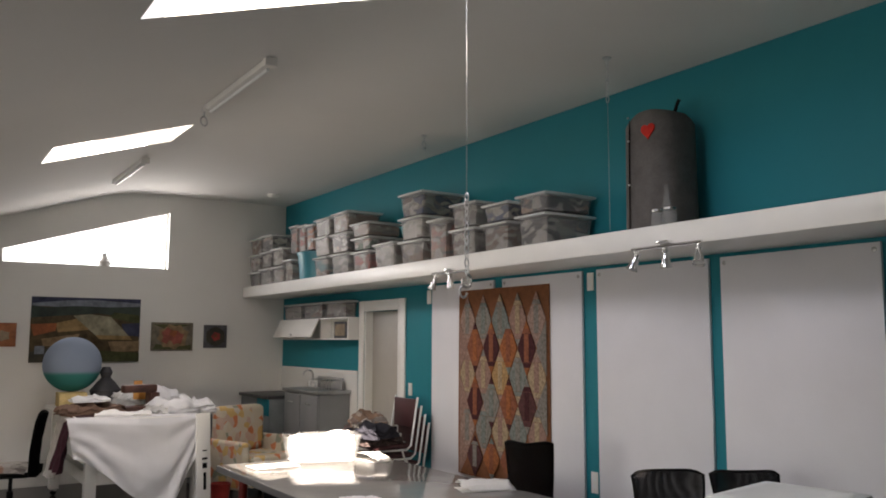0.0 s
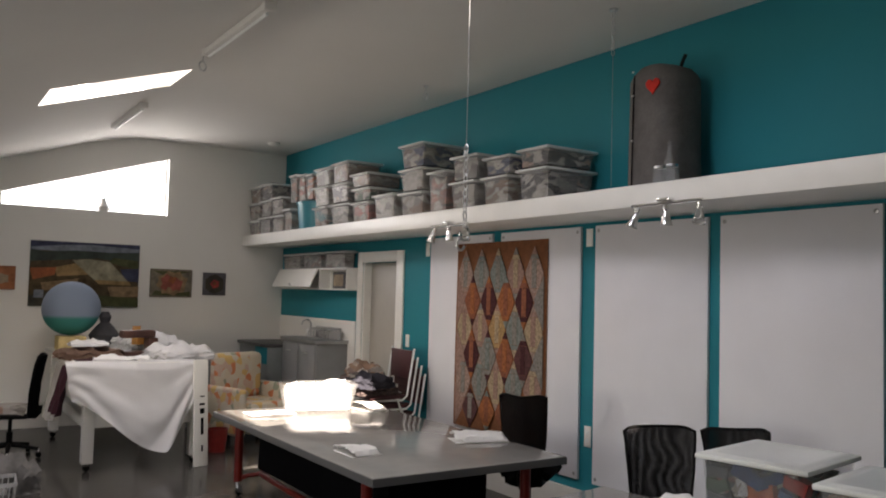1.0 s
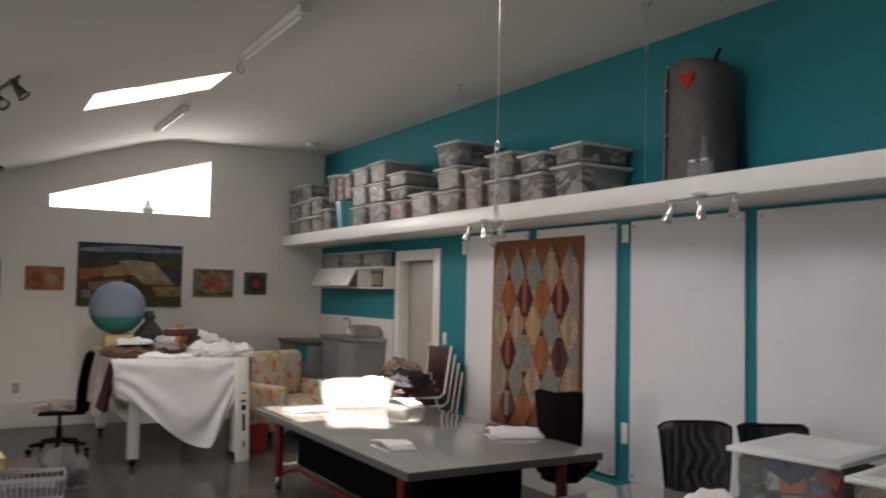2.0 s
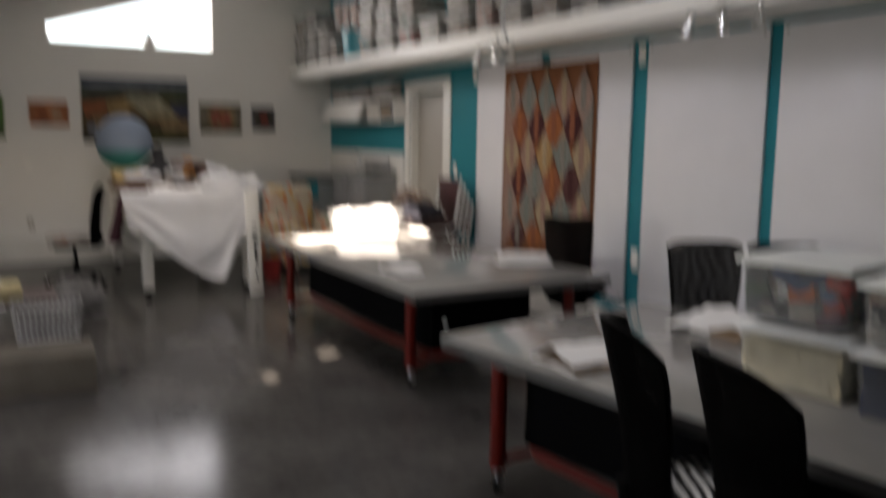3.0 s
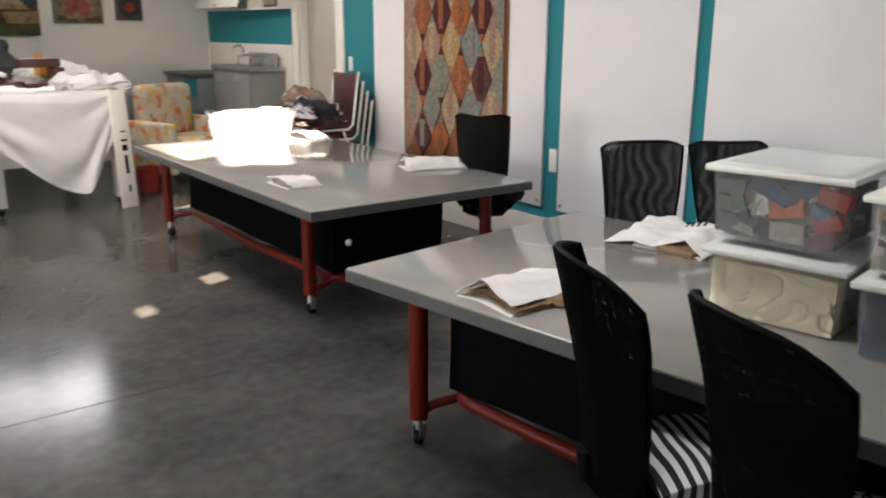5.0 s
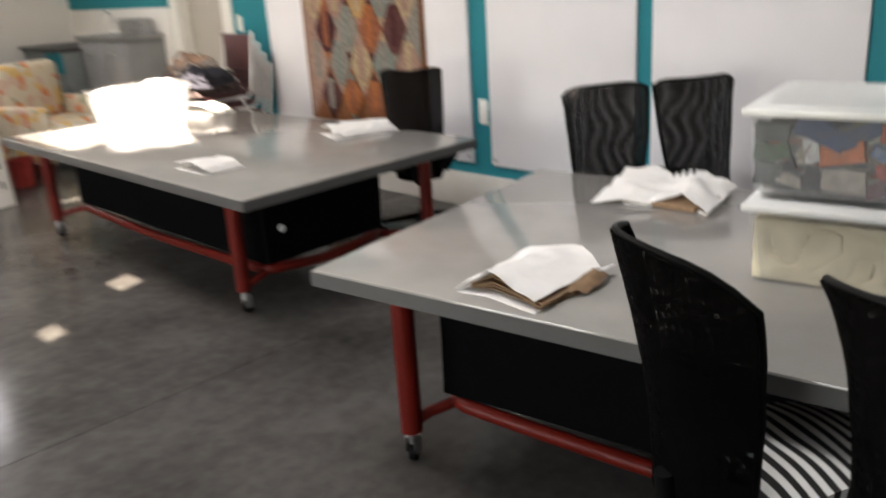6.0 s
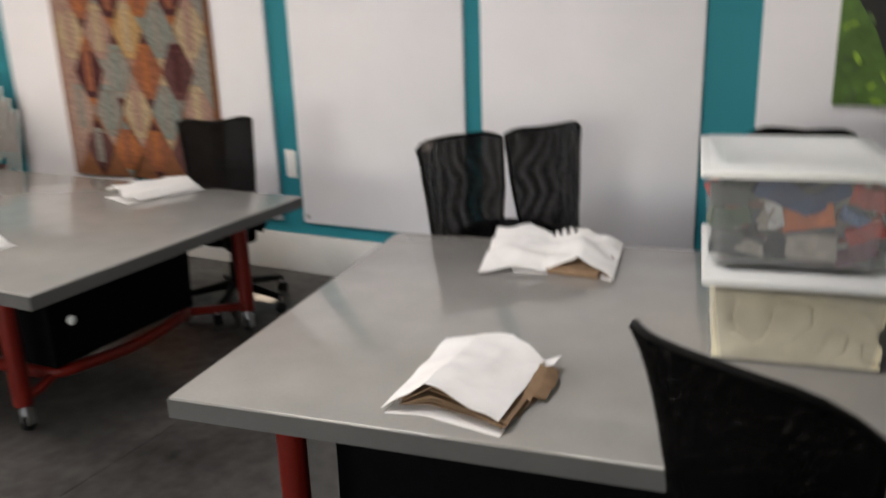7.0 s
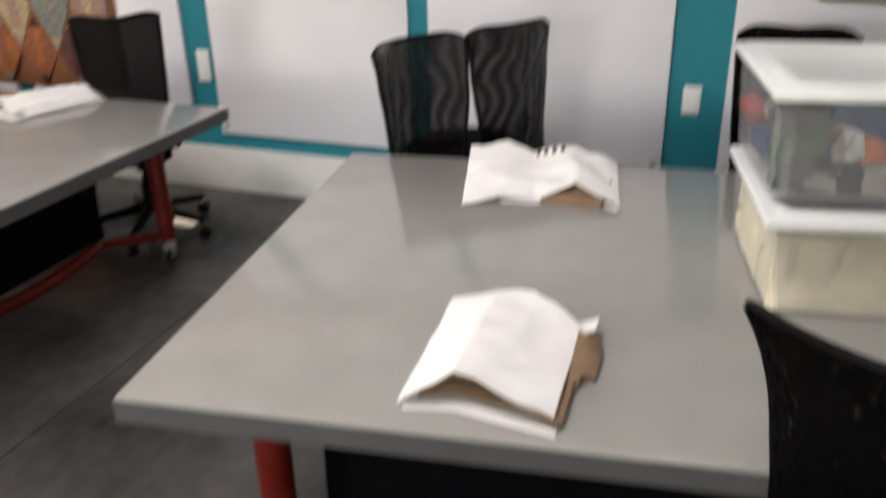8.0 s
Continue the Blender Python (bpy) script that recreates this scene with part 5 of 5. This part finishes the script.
ob = thing("sewing_machine", "dark sewing machine on the white table", "sewing machine", (1.98, 9.12, ZT + 0.0), 15)
part("bed", box_bm(-0.2, 0.2, -0.09, 0.09, 0, 0.06, 0.012), M_WOOD, ob)
part("arm", box_bm(-0.2, 0.16, -0.05, 0.05, 0.19, 0.27, 0.02), M_WOOD, ob)
part("column", box_bm(0.08, 0.18, -0.06, 0.06, 0.061, 0.189, 0.01), M_WOOD, ob)
# exercise ball on its box
ob = thing("yellow_crate", "pale yellow crate on the white table", "crate", (1.50, 10.20, ZT), 0)
part("body", box_bm(-0.14, 0.14, -0.14, 0.14, 0, 0.15, 0.006), tone("yellow_board", (0.55, 0.42, 0.2)), ob)
bm = bmesh.new()
bmesh.ops.create_uvsphere(bm, u_segments=40, v_segments=24, radius=0.305)
for v in bm.verts:
    v.co.z *= 0.985
M_BALL = mat("ball_blue", (0.30, 0.36, 0.46), 0.85, vary=0.05)
ball = solid("exercise_ball", bm, M_BALL, "big pale blue exercise ball with a green underside", "ball", at=pose(1.51, 10.30, tz + 0.151 + 0.302, 0, 0, 0), smooth=60)
n, l = M_BALL.node_tree.nodes, M_BALL.node_tree.links
co, sep, mr, mx = n.new("ShaderNodeTexCoord"), n.new("ShaderNodeSeparateXYZ"), n.new("ShaderNodeMapRange"), n.new("ShaderNodeMix")
mx.data_type = "RGBA"
mr.inputs["From Min"].default_value, mr.inputs["From Max"].default_value = -0.11, -0.07
mx.inputs["A"].default_value, mx.inputs["B"].default_value = (0.035, 0.20, 0.18, 1), (0.21, 0.26, 0.34, 1)
l.new(co.outputs["Object"], sep.inputs[0]); l.new(sep.outputs["Z"], mr.inputs["Value"]); l.new(mr.outputs["Result"], mx.inputs["Factor"]); l.new(mx.outputs["Result"], n["Principled BSDF"].inputs["Base Color"])
task_chair("black chair with a pale printed seat beside the white table", 0.88, 9.52, 172, M_BLACK, MIXES["pale"], 1.0)

# ---- armchair ----
M_FLORAL = tone("floral_print", (0.5, 0.4, 0.28))
n, l = M_FLORAL.node_tree.nodes, M_FLORAL.node_tree.links
vor, cr, co = n.new("ShaderNodeTexVoronoi"), n.new("ShaderNodeValToRGB"), n.new("ShaderNodeTexCoord")
vor.inputs["Scale"].default_value = 13
sepc = n.new("ShaderNodeSeparateColor")
cr.color_ramp.interpolation = "CONSTANT"
stops = [(0, (0.66, 0.58, 0.45, 1)), (0.38, (0.66, 0.24, 0.12, 1)), (0.50, (0.68, 0.47, 0.20, 1)), (0.62, (0.66, 0.60, 0.50, 1)), (0.80, (0.34, 0.36, 0.27, 1)), (0.87, (0.62, 0.45, 0.36, 1))]
cr.color_ramp.elements[0].color, cr.color_ramp.elements[1].color = stops[0][1], stops[1][1]
cr.color_ramp.elements[1].position = stops[1][0]
for p_, c_ in stops[2:]:
    cr.color_ramp.elements.new(p_).color = c_
l.new(co.outputs["Object"], vor.inputs["Vector"]); l.new(vor.outputs["Color"], sepc.inputs[0]); l.new(sepc.outputs[0], cr.inputs[0]); l.new(cr.outputs["Color"], n["Principled BSDF"].inputs["Base Color"])
arm = thing("armchair", "armchair in an orange and cream floral print", "armchair", (3.36, 9.52, 0), 20)
part("seat", box_bm(-0.34, 0.34, -0.36, 0.30, 0.12, 0.45, 0.05, seg=3), M_FLORAL, arm)
part("backrest", box_bm(-0.33, 0.33, 0.20, 0.40, 0.44, 0.97, 0.07, seg=3), M_FLORAL, arm)
for x in (-0.44, 0.345):
    part("armrest", box_bm(x, x + 0.095, -0.34, 0.38, 0.10, 0.62, 0.04, seg=3), M_FLORAL, arm)
for x in (-0.36, 0.36):
    for y in (-0.28, 0.30):
        part("foot", tube_bm([(x, y, 0), (x, y, 0.125)], 0.022, 8), M_WOOD, arm)
chest = thing("drawer_chest", "small grey metal drawer chest behind the armchair", "drawers", (3.12, 10.35, 0))
M_GREYMETAL = tone("grey_sheet_metal", (0.17, 0.175, 0.18), 0.5, scale=3)
part("body", box_bm(-0.21, 0.21, -0.24, 0.24, 0.0, 0.84, 0.006), M_GREYMETAL, chest)
for i in range(3):
    dr = part("drawer", box_bm(-0.195, 0.195, -0.262, -0.2405, 0.04 + 0.265 * i, 0.29 + 0.265 * i, 0.005), M_GREYMETAL, chest)
    part("handle", box_bm(-0.06, 0.06, -0.275, -0.2625, 0.20 + 0.265 * i, 0.215 + 0.265 * i, 0.003), M_CHROME, dr)
ob = thing("red_bucket", "small red plastic bucket on the floor", "bucket", (2.78, 8.95, 0))
part("body", lathe_bm([(0.085, 0), (0.11, 0.24), (0.102, 0.24), (0.08, 0.01)], 18), tone("red_plastic", (0.30, 0.025, 0.02), 0.4), ob)

# ---- clutter beside the camera's way ----
M_BASKET = see_through(tone("frosted_basket", (0.42, 0.41, 0.40), 0.5, scale=5), 0.25)
bk = thing("laundry_basket", "white slotted plastic laundry basket on the floor", "basket", (0.46, 7.22, 0), -4)
for z0, z1, k in ((0.0, 0.03, 0.88), (0.115, 0.135, 0.94), (0.25, 0.28, 1.0)):
    bm = bmesh.new()
    a, b = 0.245 * k, 0.17 * k
    for q in ((-a, a, -b, -b + 0.008), (-a, a, b - 0.008, b), (-a, -a + 0.008, -b + 0.008, b - 0.008), (a - 0.008, a, -b + 0.008, b - 0.008)):
        box_bm(q[0], q[1], q[2], q[3], z0, z1, bm=bm)
    part("band", bm, M_BASKET, bk)
part("bottom", box_bm(-0.205, 0.205, -0.14, 0.14, 0.002, 0.008), M_BASKET, bk)
for i in range(11):
    for sy in (-1, 1):
        x = -0.2 + 0.04 * i
        part("slat", tube_bm([(x * 0.9, sy * 0.147, 0.02), (x, sy * 0.165, 0.26)], 0.006, 6), M_BASKET, bk)
for i in range(7):
    for sx in (-1, 1):
        y = -0.12 + 0.04 * i
        part("slat", tube_bm([(sx * 0.213, y * 0.9, 0.02), (sx * 0.241, y, 0.26)], 0.006, 6), M_BASKET, bk)
part("folded_fabric", lumps_bm(0.38, 0.24, 0.2, 51, 8, 0.3), FILLS["grey"], bk).matrix_local = pose(0, 0, 0.01)
lowt = thing("low_bench", "low dark wooden bench holding boxes", "bench", (0.12, 7.85, 0))
part("top", box_bm(-0.42, 0.45, -0.24, 0.26, 0.20, 0.235, 0.004), M_WOOD, lowt)
for x in (-0.38, 0.38):
    for y in (-0.2, 0.2):
        part("leg", box_bm(x, x + 0.04, y, y + 0.04, 0, 0.20), M_WOOD, lowt)
ob = thing("flat_box", "flat pale yellow cardboard box on the bench", "box", (0.06, 7.78, 0.236), 4)
part("body", box_bm(-0.24, 0.24, -0.14, 0.16, 0, 0.075, 0.003), tone("yellow_card", (0.60, 0.52, 0.30)), ob)
part("lid", box_bm(-0.247, 0.247, -0.147, 0.167, 0.0755, 0.095, 0.003), tone("yellow_card_lid", (0.64, 0.55, 0.32)), ob)
heap("pale plastic bag of wool on the floor", 0.72, 7.98, 0.0, 0.42, 0.36, 0.36, FILLS["grey"], 20, 21, "wool_bag")
heap("crumpled brown paper wad on the bench", -0.1, 8.02, 0.236, 0.3, 0.16, 0.16, FILLS["brown"], 5, 23, "paper_wad")
heap("white paper rolls lying on the floor", -0.05, 8.75, 0.0, 0.5, 0.4, 0.4, M_PAPER, 0, 25, "paper_pile")
ob = thing("carton", "large beige cardboard carton on the floor", "box", (0.30, 5.84, 0), -2)
M_CARD = tone("beige_card", (0.12, 0.105, 0.085), scale=5)
part("body", box_bm(-0.33, 0.33, -0.2, 0.2, 0, 0.235, 0.003), M_CARD, ob)
for sy in (-1, 1):
    part("flap", box_bm(-0.33, 0.33, min(0.002 * sy, 0.2 * sy), max(0.002 * sy, 0.2 * sy), 0.2355, 0.239), M_CARD, ob)
# easel
ez = thing("easel", "dark wooden studio easel with a hanging tray", "easel", (-0.15, 7.15, 0), 0)
for x in (-0.34, 0.085):
    part("post", box_bm(x, x + 0.055, -0.03, 0.03, 0, 1.30, 0.004), M_WOOD, ez)
for z in (0.05, 0.28, 1.22):
    part("crossbar", box_bm(-0.285, 0.085, -0.025, 0.025, z, z + 0.07, 0.003), M_WOOD, ez)
part("panel", box_bm(-0.285, 0.085, 0.0255, 0.032, 0.30, 1.24), P["indigo"], ez)
part("tray", box_bm(-0.05, 0.20, -0.14, -0.031, 0.70, 0.80, 0.008), M_BLACKP, ez)
part("mast", box_bm(-0.14, -0.10, -0.02, 0.02, 1.29, 1.78, 0.004), M_WOOD, ez)
part("clamp", box_bm(-0.17, -0.06, -0.045, 0.03, 1.62, 1.70, 0.006), M_BLACKP, ez)
part("knob", lathe_bm([(0.02, 0), (0.03, 0.01), (0.03, 0.03), (0.015, 0.04)], 12), M_CHROME, ez).matrix_local = pose(0.14, -0.145, 0.30, 90, 0, 0)

# ---- lamps and hooks overhead ----
def spot_rail(label, a, b, lamps, drop=0.10, aim=(-0.12, 0.1, -1), metal=M_NICKEL):
    a, b = Vector(a), Vector(b)
    r = thing("track_lamp", label, "lamp", group="track lamps")
    part("rail", tube_bm([a, b], 0.011, 8), metal, r)
    part("canopy", box_bm((a + b).x / 2 - 0.035, (a + b).x / 2 + 0.035, (a + b).y / 2 - 0.05, (a + b).y / 2 + 0.05, (a + b).z / 2 + 0.012, (a + b).z / 2 + 0.03, 0.004), metal, r)
    for i in range(lamps):
        p = a.lerp(b, (i + 0.1) / (lamps - 0.8))
        d = Vector(aim).normalized()
        d = (d + Vector((0.25 * math.sin(i * 2.1), 0.35 * math.cos(i * 1.7), 0))).normalized()
        q = p - Vector((0, 0, drop * 0.55))
        arm_ = part("arm", tube_bm([p, p - Vector((0, 0, drop * 0.3)), q], 0.007, 8), metal, r)
        head = part("lamp_head", lathe_bm([(0.009, -0.062), (0.016, -0.058), (0.019, -0.035), (0.014, -0.028), (0.016, -0.015), (0.024, 0.0), (0.028, 0.022), (0.031, 0.045), (0.039, 0.062), (0.042, 0.066), (0.036, 0.067), (0.030, 0.05)], 18), metal, r, "small metal spot head, unlit")
        head.matrix_local = look(q, q - d)
        part("bulb", lathe_bm([(0.028, 0.048), (0.031, 0.056), (0.012, 0.062)], 14), M_BULB, head)
    return r


ZR = SH_Z0 + 0.004
spot_rail("metal track lamp with three spots under the shelf", (SH_X0 - 0.014, 4.03, ZR), (SH_X0 - 0.014, 3.48, ZR), 3, 0.13)
spot_rail("metal track lamp with three spots under the shelf", (SH_X0 - 0.014, 6.40, ZR), (SH_X0 - 0.014, 5.84, ZR), 3, 0.13)
for a, b in (((-0.08, 6.50), (0.19, 5.70)), ((0.0, 10.2), (0.2, 9.4))):
    spot_rail("dark metal track lamp with four spots on the sloping ceiling", (*a, roof_z(a[0]) - 0.06), (*b, roof_z(b[0]) - 0.06), 4, 0.11, (0.5, -0.3, -0.6), M_BRONZE)

for y0, y1, x in ((5.02, 6.27, 1.70), (8.45, 9.77, 1.77)):
    z = roof_z(x)
    b = thing("ceiling_batten", "slim white tube lamp along the ceiling, unlit", "lamp", group="tube lamps on the ceiling")
    part("housing", box_bm(x - 0.035, x + 0.035, y0 + 0.004, y1 - 0.004, z - 0.055, z - 0.012, 0.006), M_CEIL, b)
    for yy in (y0, y1 - 0.05):
        part("end_cap", box_bm(x - 0.04, x + 0.04, yy, yy + 0.05, z - 0.062, z - 0.004, 0.006), M_CEIL, b)
    part("tube", tube_bm([(x, y0 + 0.06, z - 0.068), (x, y1 - 0.06, z - 0.068)], 0.012, 10), M_LID, b)


def hook_eye(x, y, z, label):
    h = thing("ceiling_hook", label, "hook", (x, y, z), 30)
    part("stem", tube_bm([(0, 0, -0.002), (0, 0, -0.06)], 0.006, 8), M_CHROME, h)
    part("eye", tube_bm([(0.035 * math.sin(2 * math.pi * i / 16), 0, -0.095 + 0.035 * math.cos(2 * math.pi * i / 16)) for i in range(16)], 0.006, 6, True), M_CHROME, h)
    part("plate", lathe_bm([(0.025, -0.008), (0.025, -0.001)], 12), M_CHROME, h)
    return h


hook_eye(1.72, 6.44, roof_z(1.72), "metal eye hook screwed into the ceiling")
hook_eye(3.85, 6.68, roof_z(3.85), "metal eye hook screwed into the ceiling")


def hung_chain(label, x, y, top, chain_top, low, first):
    """A wire and then links, or links and then a wire."""
    c = thing("hanging_chain", label, "chain")
    z0, z1 = (chain_top, low) if not first else (top, chain_top)
    part("wire", tube_bm([(x, y, low if first else chain_top), (x, y, chain_top if first else top)], 0.0016, 6), M_STEEL, c)
    n = max(3, int((z0 - z1) / 0.037))
    for i in range(n):
        z = z0 - (i + 0.5) * (z0 - z1) / n
        turn = (0 if i % 2 else 90) + rnd(-12, 12)
        ring = [(0.011 * math.sin(2 * math.pi * k / 14), 0, 0.023 * math.cos(2 * math.pi * k / 14)) for k in range(14)]
        part("link", tube_bm(ring, 0.0034, 6, True), M_CHROME, c).matrix_local = pose(x, y, z, 0, 0, turn)
    part("mount", lathe_bm([(0.03, top - 0.012), (0.03, top - 0.001)], 14, (x, y, 0)), M_CHROME, c)
    if not first:
        pts = [(x + 0.028 * math.sin(a), y, low - 0.035 + 0.035 * math.cos(a)) for a in [0.1 + k * 0.33 for k in range(16)]]
        part("hook", tube_bm(pts, 0.006, 8), M_CHROME, c)
        pts = [(x - 0.02 + 0.022 * math.sin(a), y, low - 0.09 + 0.03 * math.cos(a)) for a in [0.1 - k * 0.33 for k in range(15)]]
        part("hook", tube_bm(pts, 0.006, 8), M_CHROME, c)


hung_chain("thin wire ending in a steel chain and hook", 2.258, 3.715, roof_z(2.258), 2.47, 2.06, False)
hung_chain("short steel chain with a thin wire below it", 3.755, 4.205, HIGH - 0.001, 3.32, SH_Z1 + 0.006, True)
vent = thing("smoke_detector", "round white detector on the flat ceiling", "detector", (3.85, 10.4, HIGH - 0.001))
part("body", lathe_bm([(0.08, 0), (0.08, -0.02), (0.06, -0.04), (0.02, -0.045)], 20), M_TRIM, vent)

# ---- tall grey covered form on the shelf ----
form = thing("covered_form", "tall grey zipped fabric cover with a red heart patch", "cover", (4.12, 4.08, SH_Z1 + 0.001))
def cover(u, v):
    a = 2 * math.pi * u
    w = 0.215 - 0.015 * v
    top = 1 - max(0, v - 0.93) / 0.07 * 0.25
    e = 0.62
    cx_, sy_ = math.cos(a), math.sin(a)
    x = 0.20 * math.copysign(abs(cx_) ** e, cx_) * top
    y = w * math.copysign(abs(sy_) ** e, sy_) * top
    k = 0.006 * noise.noise(Vector((cx_ * 2, sy_ * 2, v * 5)))
    return Vector((x + k, y + k, 0.80 * v + 0.02 * (1 - abs(sy_)) * max(0, v - 0.9) * 10))
bm = sheet_bm(40, 22, cover)
bmesh.ops.remove_doubles(bm, verts=bm.verts[:], dist=0.0005)
bmesh.ops.holes_fill(bm, edges=[e for e in bm.edges if e.is_boundary], sides=0)
part("cover", bm, tone("grey_felt", (0.115, 0.105, 0.10), 0.9, scale=8), form, "grey felt-like cover", 50)
part("zip", tube_bm([(-0.204, 0.10, 0.02), (-0.204, 0.095, 0.4), (-0.200, 0.09, 0.76)], 0.005, 6), M_BLACKP, form, "dark zip with steel studs")
for z in (0.32, 0.62, 0.78):
    part("stud", lathe_bm([(0.008, 0), (0.006, 0.006)], 10), M_CHROME, form).matrix_local = pose(-0.206, 0.094, z, 0, -90, 0)
heart = []
for i in range(28):
    a = 2 * math.pi * i / 28
    heart.append((-0.075 + 0.0036 * 16 * math.sin(a) ** 3, 0.66 + 0.0036 * (13 * math.cos(a) - 5 * math.cos(2 * a) - 2 * math.cos(3 * a) - math.cos(4 * a))))
part("heart_patch", prism_bm(heart, "x", -0.208, -0.199), tone("red_felt", (0.50, 0.03, 0.02)), form, "red heart shaped patch")
part("handle", tube_bm([(0.0, -0.12, 0.78), (0.0, -0.15, 0.85), (0.0, -0.17, 0.88)], 0.012, 8), M_BLACKP, form)
for y, h in ((3.90, 0.10), (3.80, 0.10)):
    jar = thing("glass_jar", "small clear glass jar on the shelf", "jar", (SH_X0 + 0.09, y, SH_Z1 + 0.001), group="jars on the shelf")
    part("body", lathe_bm([(0.042, 0), (0.045, 0.005), (0.045, h - 0.02), (0.035, h), (0.032, h), (0.04, h - 0.02), (0.04, 0.008)], 18), M_CLEAR, jar)
    part("lid", lathe_bm([(0.037, h + 0.0005), (0.037, h + 0.014)], 16), M_CHROME, jar)
bt = thing("glass_bottle", "tall thin clear glass bottle on the shelf", "bottle", (SH_X0 + 0.13, 3.86, SH_Z1 + 0.001))
part("body", lathe_bm([(0.035, 0), (0.036, 0.12), (0.014, 0.2), (0.012, 0.27), (0.015, 0.275)], 16), M_CLEAR, bt)
orn = thing("window_ornament", "small pale ornament on the window ledge", "ornament", (1.98, NORTH + 0.05, WZ0 + 0.001))
part("body", lathe_bm([(0.07, 0), (0.08, 0.06), (0.05, 0.1), (0.03, 0.15), (0.04, 0.17)], 14), M_TRIM, orn)
part("handle", tube_bm([(0.07, 0, 0.03), (0.12, 0, 0.06), (0.11, 0, 0.11), (0.05, 0, 0.1)], 0.012, 8), M_TRIM, orn)
